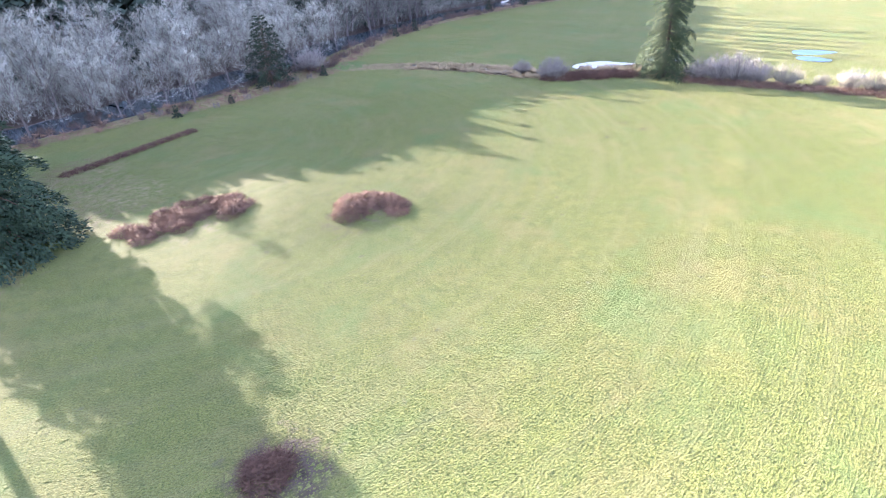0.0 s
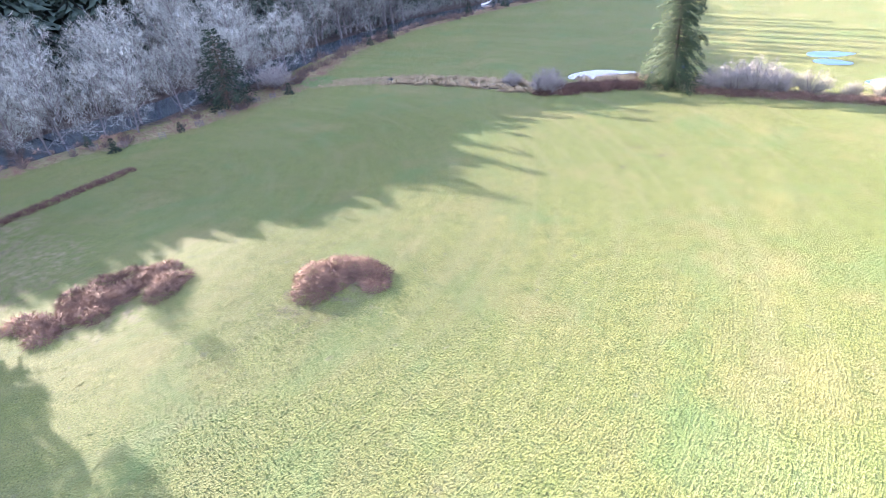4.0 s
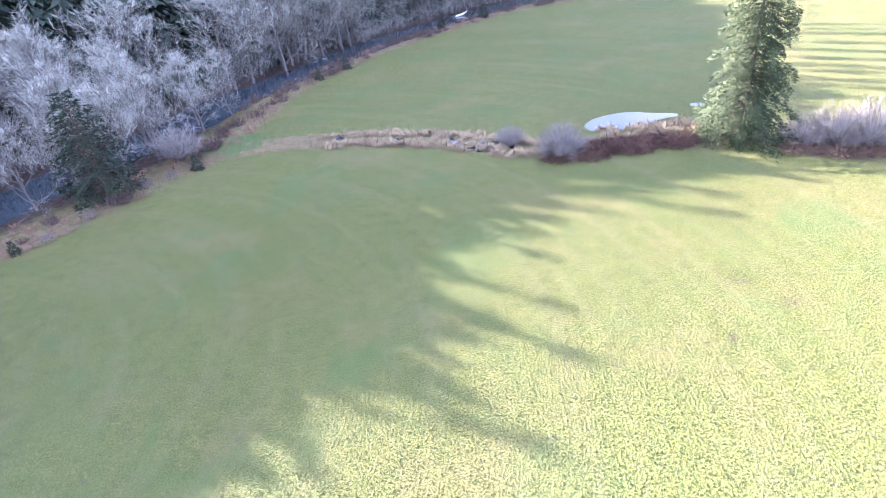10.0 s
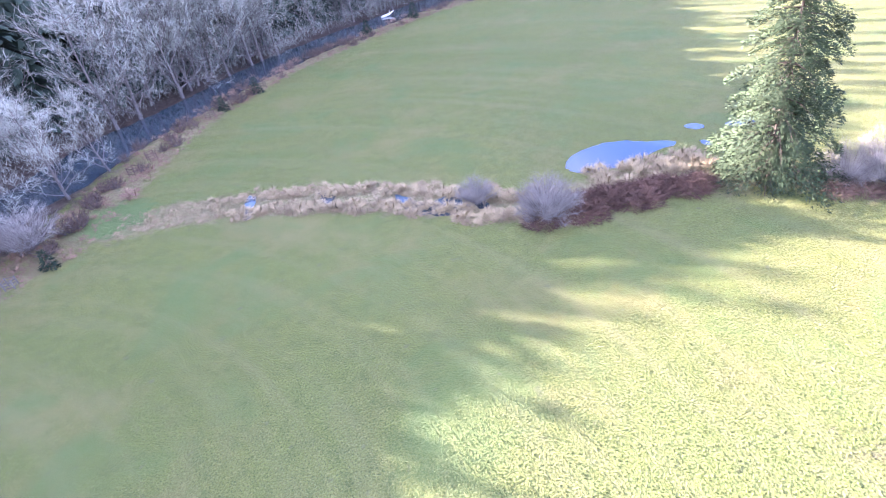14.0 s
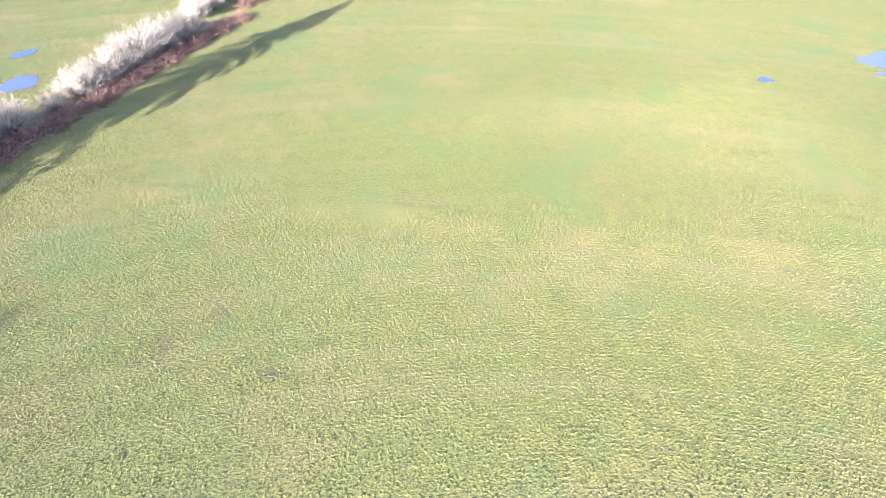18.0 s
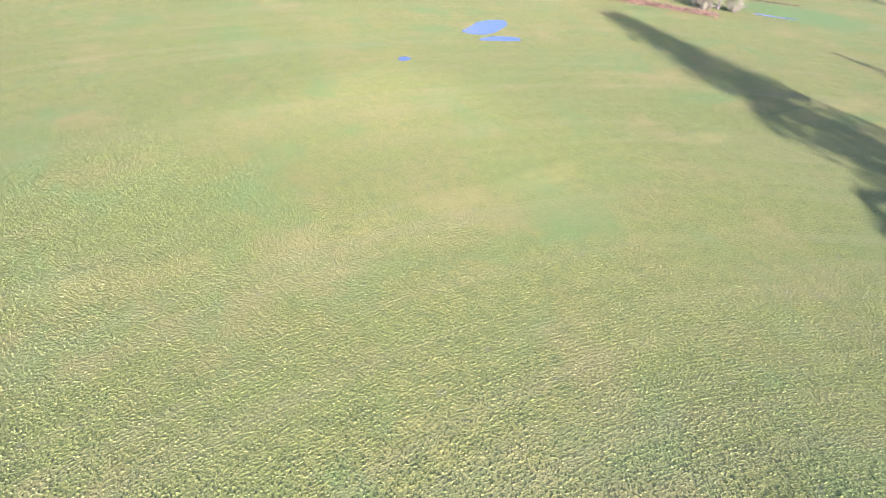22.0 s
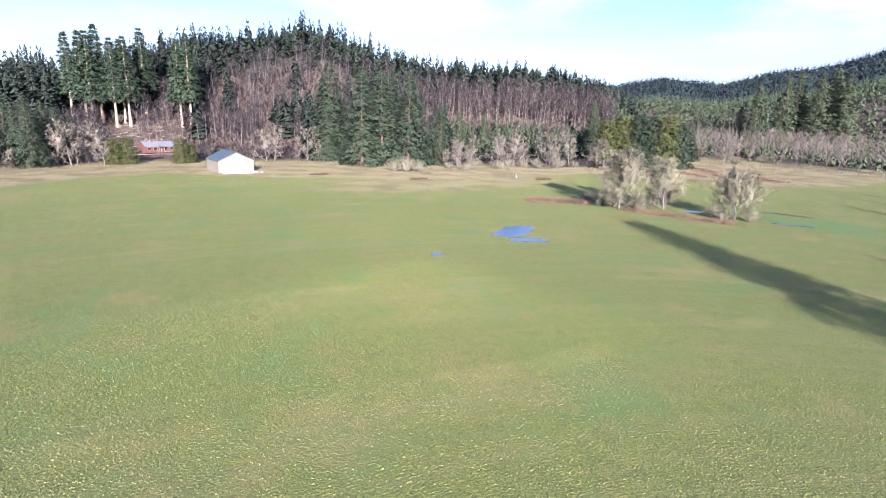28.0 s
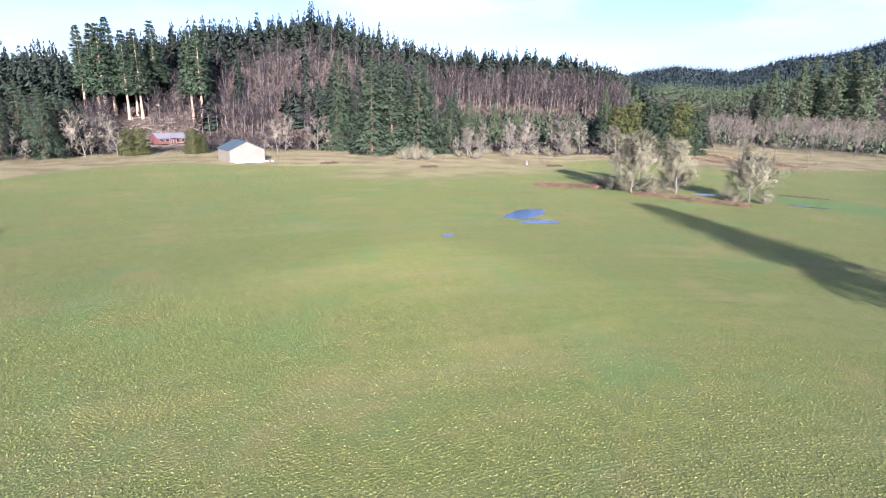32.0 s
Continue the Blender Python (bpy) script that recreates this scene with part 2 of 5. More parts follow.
    # low spots of the bump are darkened: shade between blades put into the colour
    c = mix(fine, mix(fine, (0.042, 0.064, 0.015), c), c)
    c = mix(noise_at(7.0, 8, 0.50, 0.72, rough=0.75), c, (0.42, 0.38, 0.135))
    tone = noise_at(1.5, 4, 0.38, 0.62, stretch=(0.8, 1.2, 1), rot=radians(27), rough=0.6)
    dim = nt.nodes.new("ShaderNodeMapRange")
    dim.inputs[3].default_value = 0.6
    nt.links.new(tone, dim.inputs[0])
    c = mix(dim.outputs[0], (0.112, 0.140, 0.031), c)
    c = mix(noise_at(0.055, 7, 0.53, 0.70, rough=0.68), c, (0.205, 0.190, 0.066))
    c = mix(noise_at(0.085, 6, 0.52, 0.68, rough=0.62, dist=0.6), c, (0.112, 0.168, 0.046))
    half = nt.nodes.new("ShaderNodeMath")
    half.operation = "MULTIPLY"
    half.inputs[1].default_value = 0.26
    nt.links.new(streak, half.inputs[0])
    c = mix(half.outputs[0], c, (0.255, 0.225, 0.115))
    # a worn track of paler grass up the pasture
    kmap = nt.nodes.new("ShaderNodeMapping")
    kmap.vector_type = "TEXTURE"
    kmap.inputs["Location"].default_value, kmap.inputs["Rotation"].default_value = (18.2, 25.0, 0), (0, 0, radians(-21))
    nt.links.new(tc.outputs["Object"], kmap.inputs["Vector"])
    ksep = nt.nodes.new("ShaderNodeSeparateXYZ")
    nt.links.new(kmap.outputs[0], ksep.inputs[0])
    kadd = nt.nodes.new("ShaderNodeMath")
    kadd.operation = "ADD"
    kwob = noise_at(0.12, 3, 0.3, 0.7)
    nt.links.new(ksep.outputs["X"], kadd.inputs[0])
    nt.links.new(kwob, kadd.inputs[1])
    for centre, half_width, colour, share in ((0.0, 2.2, (0.30, 0.262, 0.088), 0.34), (2.3, 0.4, (0.085, 0.105, 0.03), 0.34)):
        off = nt.nodes.new("ShaderNodeMath")
        off.operation = "SUBTRACT"
        off.inputs[1].default_value = centre + 0.5
        nt.links.new(kadd.outputs[0], off.inputs[0])
        dist = nt.nodes.new("ShaderNodeMath")
        dist.operation = "ABSOLUTE"
        nt.links.new(off.outputs[0], dist.inputs[0])
        band = nt.nodes.new("ShaderNodeMapRange")
        band.inputs[1].default_value, band.inputs[2].default_value = half_width * 0.4, half_width
        band.inputs[3].default_value, band.inputs[4].default_value = share, 0.0
        nt.links.new(dist.outputs[0], band.inputs[0])
        worn = nt.nodes.new("ShaderNodeMath")
        worn.operation = "MULTIPLY"
        nt.links.new(band.outputs[0], worn.inputs[0])
        nt.links.new(noise_at(0.07, 5, 0.45, 0.62, rough=0.65), worn.inputs[1])
        c = mix(worn.outputs[0], c, colour)
    at = nt.nodes.new("ShaderNodeVertexColor")
    at.layer_name = "cover"
    sep = nt.nodes.new("ShaderNodeSeparateColor")
    nt.links.new(at.outputs["Color"], sep.inputs[0])

    def broken(share, noise_out):
        """A share with a ragged, noisy border."""
        ad = nt.nodes.new("ShaderNodeMath")
        nt.links.new(share, ad.inputs[0])
        nt.links.new(noise_out, ad.inputs[1])
        r = nt.nodes.new("ShaderNodeMapRange")
        r.inputs[1].default_value, r.inputs[2].default_value = 0.75, 1.25
        nt.links.new(ad.outputs[0], r.inputs[0])
        return r.outputs[0]

    rag = noise_at(0.9, 6, 0.2, 0.8)
    litter = mix(noise_at(1.1, 6, 0.35, 0.65), (0.072, 0.054, 0.045), (0.13, 0.10, 0.08))
    straw = mix(noise_at(1.6, 6, 0.35, 0.65), (0.21, 0.172, 0.092), (0.33, 0.278, 0.165))
    straw = mix(noise_at(0.09, 6, 0.42, 0.62), straw, (0.165, 0.125, 0.072))
    c = mix(broken(sep.outputs[1], rag), c, straw)
    c = mix(broken(sep.outputs[2], rag), c, (0.10, 0.172, 0.052))
    c = mix(broken(sep.outputs[0], rag), c, litter)
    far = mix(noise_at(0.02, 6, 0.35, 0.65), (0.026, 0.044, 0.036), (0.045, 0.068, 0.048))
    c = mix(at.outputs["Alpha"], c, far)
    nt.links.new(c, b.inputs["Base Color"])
    # the nap of the grass, on grass alone
    bare = nt.nodes.new("ShaderNodeMath")
    bare.operation = "MAXIMUM"
    nt.links.new(sep.outputs[0], bare.inputs[0])
    nt.links.new(at.outputs["Alpha"], bare.inputs[1])
    nap = nt.nodes.new("ShaderNodeMapRange")
    nap.inputs[3].default_value, nap.inputs[4].default_value = 0.19, 0.0
    nt.links.new(bare.outputs[0], nap.inputs[0])
    nt.links.new(nap.outputs[0], b.inputs["Sheen Weight"])
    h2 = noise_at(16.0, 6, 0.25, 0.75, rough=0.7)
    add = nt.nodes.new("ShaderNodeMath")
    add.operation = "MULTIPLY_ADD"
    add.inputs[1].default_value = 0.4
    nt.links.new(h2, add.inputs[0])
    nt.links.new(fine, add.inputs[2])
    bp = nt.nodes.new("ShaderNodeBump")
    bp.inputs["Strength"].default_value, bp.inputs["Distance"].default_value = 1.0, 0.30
    # faint ridges left by the mower
    wave = nt.nodes.new("ShaderNodeTexWave")
    wave.inputs["Scale"].default_value, wave.inputs["Distortion"].default_value = 0.9, 4.0
    wave.inputs["Detail"].default_value, wave.inputs["Detail Scale"].default_value = 3.0, 0.6
    nt.links.new(rows.outputs[0], wave.inputs["Vector"])
    ridges = nt.nodes.new("ShaderNodeMath")
    ridges.operation = "MULTIPLY_ADD"
    ridges.inputs[1].default_value = 0.25
    nt.links.new(wave.outputs["Fac"], ridges.inputs[0])
    nt.links.new(add.outputs[0], ridges.inputs[2])
    nt.links.new(ridges.outputs[0], bp.inputs["Height"])
    nt.links.new(bp.outputs["Normal"], b.inputs["Normal"])
    return m


def water_material(name, col, rough, ripple, gloss):
    m = bpy.data.materials.new(name)
    m.use_nodes = True
    nt = m.node_tree
    b = nt.nodes["Principled BSDF"]
    b.inputs["Base Color"].default_value = (*col, 1)
    b.inputs["Roughness"].default_value = rough
    b.inputs["Specular IOR Level"].default_value = gloss
    tc = nt.nodes.new("ShaderNodeTexCoord")
    n = nt.nodes.new("ShaderNodeTexNoise")
    n.inputs["Scale"].default_value = 5.0
    nt.links.new(tc.outputs["Object"], n.inputs["Vector"])
    bp = nt.nodes.new("ShaderNodeBump")
    bp.inputs["Strength"].default_value, bp.inputs["Distance"].default_value = ripple, 0.05
    nt.links.new(n.outputs["Fac"], bp.inputs["Height"])
    nt.links.new(bp.outputs["Normal"], b.inputs["Normal"])
    return m


# the reflected sky's blue is partly put into the rain water's base colour
GRASS, WATER = grass_material(), water_material("rain_water_sky_blue", (0.028, 0.055, 0.11), 0.08, 0.12, 0.22)
RIVER = water_material("river_water", (0.032, 0.046, 0.058), 0.05, 0.015, 0.42)
BARK = mat("grey_bark", (0.19, 0.165, 0.15), (0.11, 0.095, 0.085), 3, bump=0.5, bscale=12)
TWIG = mat("grey_twigs", (0.415, 0.42, 0.355), (0.30, 0.305, 0.26), 0.6, island=0.2)
# darkened: self-shade that the sparse slope twigs lack is put into the colour
TWIG_RED = mat("shaded_reddish_twigs", (0.035, 0.029, 0.030), (0.021, 0.017, 0.018), 0.6, island=0.25)
TWIG_PALE = mat("lichen_pale_twigs", (0.235, 0.225, 0.150), (0.14, 0.132, 0.085), 0.6, island=0.3)
LICHEN = mat("whitish_lichen_twigs", (0.40, 0.375, 0.29), (0.26, 0.24, 0.18), 0.6, island=0.25)
TWIG_LILAC = mat("lilac_grey_twigs", (0.34, 0.31, 0.28), (0.22, 0.20, 0.18), 0.8, island=0.25)
FIRBARK = mat("fir_bark", (0.16, 0.11, 0.08), (0.08, 0.055, 0.04), 3, bump=0.6, bscale=9)
DARKBARK = mat("dark_conifer_bark", (0.055, 0.042, 0.033), (0.03, 0.023, 0.018), 3, bump=0.6, bscale=9)
FIR = mat("fir_needles", (0.040, 0.060, 0.032), (0.020, 0.032, 0.019), 0.5, island=0.25, rough=0.85)
FIR_BLUE = mat("blue_green_fir_needles", (0.058, 0.098, 0.052), (0.028, 0.050, 0.030), 0.5, island=0.25, rough=0.85)
CONIFER = mat("sunny_conifer_needles", (0.042, 0.067, 0.025), (0.019, 0.033, 0.014), 0.9, island=0.25, rough=0.8)
# lighter copy of the dark fir: haze over the riverside wood put into the colour
HAZED_RIVERFIR = mat("hazed_riverside_fir_needles", (0.062, 0.088, 0.062), (0.036, 0.054, 0.040), 0.4, island=0.2, rough=0.85)
FIR_DARK = mat("dark_fir_needles", (0.036, 0.058, 0.030), (0.018, 0.032, 0.018), 0.4, island=0.25, rough=0.85)
CEDAR = mat("cedar_foliage", (0.092, 0.100, 0.030), (0.052, 0.064, 0.022), 0.5, island=0.2, trans=0.2)
BRAMBLE = mat("bramble_canes", (0.205, 0.130, 0.088), (0.108, 0.067, 0.047), 0.8, island=0.35)
DARKBRAMBLE = mat("dark_bramble_canes", (0.135, 0.078, 0.054), (0.07, 0.040, 0.029), 0.8, island=0.35)
STRAW = mat("dry_straw_grass", (0.37, 0.295, 0.165), (0.21, 0.16, 0.09), 0.7, island=0.3)


# ---- ground: one sheet to the horizon ----
FIELD_EDGE = [(-110, 40), (-71, 80), (-60, 93), (-53, 97), (-44, 106), (-36, 119), (-31, 127), (-29, 140), (-26, 158), (-22, 170), (-12, 190), (5, 210), (20, 226), (37, 239), (83, 252), (140, 262)]
RIVER_NEAR = [(-110, 50), (-78, 80), (-63, 97), (-55, 112), (-46, 132), (-38, 148), (-33, 162), (-28, 171), (-18, 189), (-7, 204), (8, 223), (30, 244), (70, 264)]
CREEK = [(-29, 131), (-24, 132), (-14.5, 131), (-8, 129.5), (0.5, 126.5), (6.5, 123.5), (12, 120), (18, 117), (25, 118.5), (32, 118), (40, 115)] + [east(x, y) for x, y in ((50, 113), (60, 110), (70, 107), (80, 104.5), (90, 101.5), (98, 99))]
EDGE_EAST = [east(x, y) for x, y in ((150, 150), (176, 83), (196, 62), (203, 38), (189, 27), (178, 12), (168, -8), (152, -30), (150, -65), (144, -110), (123, -126), (100, -120), (84, -142), (72, -170), (68, -240))]


def near_line(x, y, line):
    """Distance to a polyline, and on which side of it (positive: left of its way)."""
    best, side = np.full(np.shape(x), 1e9), np.zeros(np.shape(x))
    for (x0, y0), (x1, y1) in zip(line[:-1], line[1:]):
        dx, dy = x1 - x0, y1 - y0
        t = np.clip(((x - x0) * dx + (y - y0) * dy) / (dx * dx + dy * dy), 0, 1)
        d = np.hypot(x - x0 - t * dx, y - y0 - t * dy)
        s = np.sign(dx * (y - y0) - dy * (x - x0))
        side = np.where(d < best, s, side)
        best = np.minimum(best, d)
    return best, side


def cover(x, y):
    """Shares of leaf litter, straw and lush grass on the ground."""
    df, sf = near_line(x, y, FIELD_EDGE)
    de, s_e = near_line(x, y, EDGE_EAST)
    dc, _ = near_line(x, y, CREEK)
    ex, ey = on_east(x, y)
    r, az = np.hypot(ex - CX, ey - CY), np.degrees(np.arctan2(ex - CX, ey - CY))
    wood = np.where(sf > 0, smooth(6, 12, df), 0.0) * (y > -60)
    straw = 0.7 * np.where(sf > 0, smooth(-0.5, 1.5, df), 0.0) * (1 - wood) * (y > -60)
    beyond = np.where(s_e > 0, smooth(0, 3, de), 0.0)
    straw = np.maximum(straw, 0.85 * beyond * (1 - smooth(236, 262, r - 90 * smooth(138, 150, az))))
    straw = np.maximum(straw, 0.85 * (1 - smooth(2.2, 4.2, dc)))
    wood = np.maximum(wood, smooth(238, 262, r - 90 * smooth(138, 150, az)) * smooth(60, 75, az))
    for bx, by, br in ((-10, 56, 6), (-32, 54, 7), (-10, 21.5, 4), (-49, 42, 9), (-47, 60, 12), (-56, 70, 9)):
        straw = np.maximum(straw, 0.45 * (1 - smooth(br * 0.5, br, np.hypot(x - bx, y - by))))
    wood = np.maximum(wood, 0.8 * (1 - smooth(1.5, 4.4, np.hypot((x + 9.5) * 0.8, y - 21.2))))
    wood = np.maximum(wood, 0.4 * (1 - smooth(2.0, 5.0, np.hypot(x + 12, y - 53))))
    for bx, by, br in ((25, 87, 2.6), (21.5, 80, 2.0), (27.5, 83, 1.8), (17, 84, 1.6)):
        wood = np.maximum(wood, 0.36 * (1 - smooth(br * 0.3, br, np.hypot(x - bx, y - by))))
    straw = np.maximum(straw, 0.62 * (1 - smooth(0.55, 1.15, np.hypot((ex - 147) / 26, (ey + 38) / 58))))
    lush = 1 - smooth(2, 7, np.hypot(x + 30, y - 134))
    lush = np.maximum(lush, 0.8 * (1 - smooth(4, 14, np.hypot((ex - 50) * 0.6, ey + 66))))
    return np.clip(wood, 0, 1), np.clip(straw, 0, 1), np.clip(lush, 0, 1)


def ground():
    rs = np.concatenate([np.linspace(2, 262, 118), np.linspace(266, 460, 36), np.geomspace(480, 4800, 36)])
    na = 360
    a = np.linspace(0, 2 * np.pi, na, endpoint=False)
    x = CX + rs[:, None] * np.sin(a)
    y = CY + rs[:, None] * np.cos(a)
    v = np.stack([x, y, land(x, y)], -1).reshape(-1, 3)
    v = np.vstack([v, [[CX, CY, gz(CX, CY)]]])
    f = []
    for i in range(len(rs) - 1):
        for j in range(na):
            k = (j + 1) % na
            f.append((i * na + k, (i + 1) * na + k, (i + 1) * na + j, i * na + j))
    f += [(len(v) - 1, (j + 1) % na, j) for j in range(na)]
    me = bpy.data.meshes.new("ground")
    me.from_pydata(v.tolist(), [], f)
    me.polygons.foreach_set("use_smooth", [True] * len(me.polygons))
    w, s, g = cover(v[:, 0], v[:, 1])
    ex, ey = on_east(v[:, 0], v[:, 1])
    raz = np.degrees(np.arctan2(ex - CX, ey - CY))
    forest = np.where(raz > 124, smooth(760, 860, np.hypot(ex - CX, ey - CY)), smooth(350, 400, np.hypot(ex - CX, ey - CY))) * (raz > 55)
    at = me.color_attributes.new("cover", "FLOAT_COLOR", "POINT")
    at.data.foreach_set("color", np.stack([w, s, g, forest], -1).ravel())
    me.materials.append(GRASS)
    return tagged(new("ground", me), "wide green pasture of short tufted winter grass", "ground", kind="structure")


ground()


WET = []


def outline_sheet(name, pts, z, material, label, category, wob=0.15, kind="structure", sub=6):
    """A flat sheet with a wavering outline, a little above the ground."""
    pts = np.asarray(pts, float)
    mid = pts.mean(0)
    WET.append((*mid, float(np.hypot(*(pts - mid).T).max()) + 0.4))
    out = []
    for i in range(len(pts)):
        p0, p1, p2, p3 = (pts[(i + k) % len(pts)] for k in (-1, 0, 1, 2))
        for s in np.linspace(0, 1, sub, endpoint=False):
            q = 0.5 * ((2 * p1) + (-p0 + p2) * s + (2 * p0 - 5 * p1 + 4 * p2 - p3) * s * s + (-p0 + 3 * p1 - 3 * p2 + p3) * s ** 3)
            out.append(q + rng.normal(0, wob, 2))
    bm = bmesh.new()
    vs = [bm.verts.new((q[0], q[1], gz(q[0], q[1]) + z)) for q in out]
    bm.faces.new(vs)
    bmesh.ops.triangulate(bm, faces=bm.faces[:])
    bmesh.ops.recalc_face_normals(bm, faces=bm.faces[:])
    me = bpy.data.meshes.new(name)
    bm.to_mesh(me)
    bm.free()
    if sum(p.normal.z for p in me.polygons) < 0:
        me.flip_normals()
    me.materials.append(material)
    return tagged(new(name, me), label, category, kind=kind)


# ---- trees ----
def turn(d, ang, axis_ang):
    """d leaned by ang towards a direction round it."""
    d = d / (np.linalg.norm(d) + 1e-9)
    u = np.cross(d, [0, 0, 1.0] if abs(d[2]) < 0.95 else [1.0, 0, 0])
    u /= np.linalg.norm(u)
    w = np.cross(d, u)
    s = math.cos(axis_ang) * u + math.sin(axis_ang) * w
    return d * math.cos(ang) + s * math.sin(ang)


def limb(r, start, d, length, n, wander, up):
    pts = [np.array(start, float)]
    d = np.array(d, float)
    for _ in range(n):
        d = d + r.normal(0, wander, 3) + np.array([0, 0, up])
        d /= np.linalg.norm(d)
        pts.append(pts[-1] + d * length / n)
    return np.array(pts), d


def sprigs(r, base, d, length, width, k):
    """k thin triangles at random round the points given."""
    base, d = np.asarray(base), np.asarray(d)
    d = d / (np.linalg.norm(d, axis=-1, keepdims=True) + 1e-9)
    side = np.cross(d, r.normal(size=d.shape))
    side /= np.linalg.norm(side, axis=-1, keepdims=True) + 1e-9
    L = length * r.uniform(0.6, 1.3, (len(base), 1))
    return np.stack([base - side * width / 2, base + side * width / 2, base + d * L], 1)


def bare_tree(seed, h, spread, bark, twigs, name, label, category="bare tree", limbs=15, fork=0.22, tw=0.035, dens=1.0, lean=0.05):
    """A leafless tree: trunk with limbs, and a crown of twigs."""
    r = np.random.default_rng(seed)
    wood, fine = Mesh(), Mesh()
    tp, _ = limb(r, (0, 0, -0.2), (r.normal(0, lean), r.normal(0, lean), 1), h * 0.9, 9, 0.05, 0.06)
    r0 = h * 0.012 + 0.03
    wood.tube(tp, np.linspace(r0, 0.03, len(tp)) * np.r_[1.35, np.ones(len(tp) - 1)], 7)
    bases, dirs = [], []
    for i in range(limbs):
        s = fork + (0.97 - fork) * (i + r.uniform(0, 1)) / limbs
        q = s * (len(tp) - 1)
        k = min(int(q), len(tp) - 2)
        p = tp[k] + (tp[k + 1] - tp[k]) * (q - k)
        ang = radians(r.uniform(38, 68)) * (1.1 - 0.45 * s)
        d = turn(np.array([0, 0, 1.0]), ang, i * 2.4 + r.normal(0, 0.4))
        L = spread * (1.2 - 0.75 * s) * r.uniform(0.75, 1.2) * min(1.0, 0.55 + 2.5 * s)
        lp, _ = limb(r, p, d, L, 5, 0.14, 0.07)
        wood.tube(lp, np.linspace(r0 * 0.42 * (1.2 - s), 0.018, 6), 5)
        nb = max(3, int(7 * dens))
        for j in range(nb):
            q2 = r.uniform(0.25, 1.0) * 5
            k2 = min(int(q2), 4)
            p2 = lp[k2] + (lp[k2 + 1] - lp[k2]) * (q2 - k2)
            d2 = turn(lp[k2 + 1] - lp[k2], radians(r.uniform(25, 60)), r.uniform(0, 6.28))
            bp, _ = limb(r, p2, d2, L * r.uniform(0.25, 0.5), 3, 0.16, 0.08)
            wood.tube(bp[[0, 1, 3]], (0.04, 0.028, 0.012), 3)
            for _k in range(max(3, int(9 * dens))):
                q3 = r.uniform(0.1, 1.0) * 3
                k3 = min(int(q3), 2)
                bases.append(bp[k3] + (bp[k3 + 1] - bp[k3]) * (q3 - k3))
                dirs.append(turn(bp[k3 + 1] - bp[k3], radians(r.uniform(15, 65)), r.uniform(0, 6.28)) + [0, 0, 0.15])
    bases, dirs = np.array(bases), np.array(dirs)
    core = np.array([0, 0, 0.48 * h])
    fine.tris(sprigs(r, bases, dirs, 0.07 * h + 0.2, tw, 1), bases - core)
    for _ in range(2):
        dn = dirs / np.linalg.norm(dirs, axis=1)[:, None]
        b2 = bases + dn * (0.06 * h) * r.uniform(0.2, 0.9, (len(bases), 1))
        fine.tris(sprigs(r, b2, dn + r.normal(0, 0.45, dn.shape), 0.045 * h + 0.2, tw * 0.8, 1), b2 - core)
    ob = thing(name, Matrix(), label, category)
    part("trunk", wood, bark, ob)
    part("crown", fine, twigs, ob)
    return ob


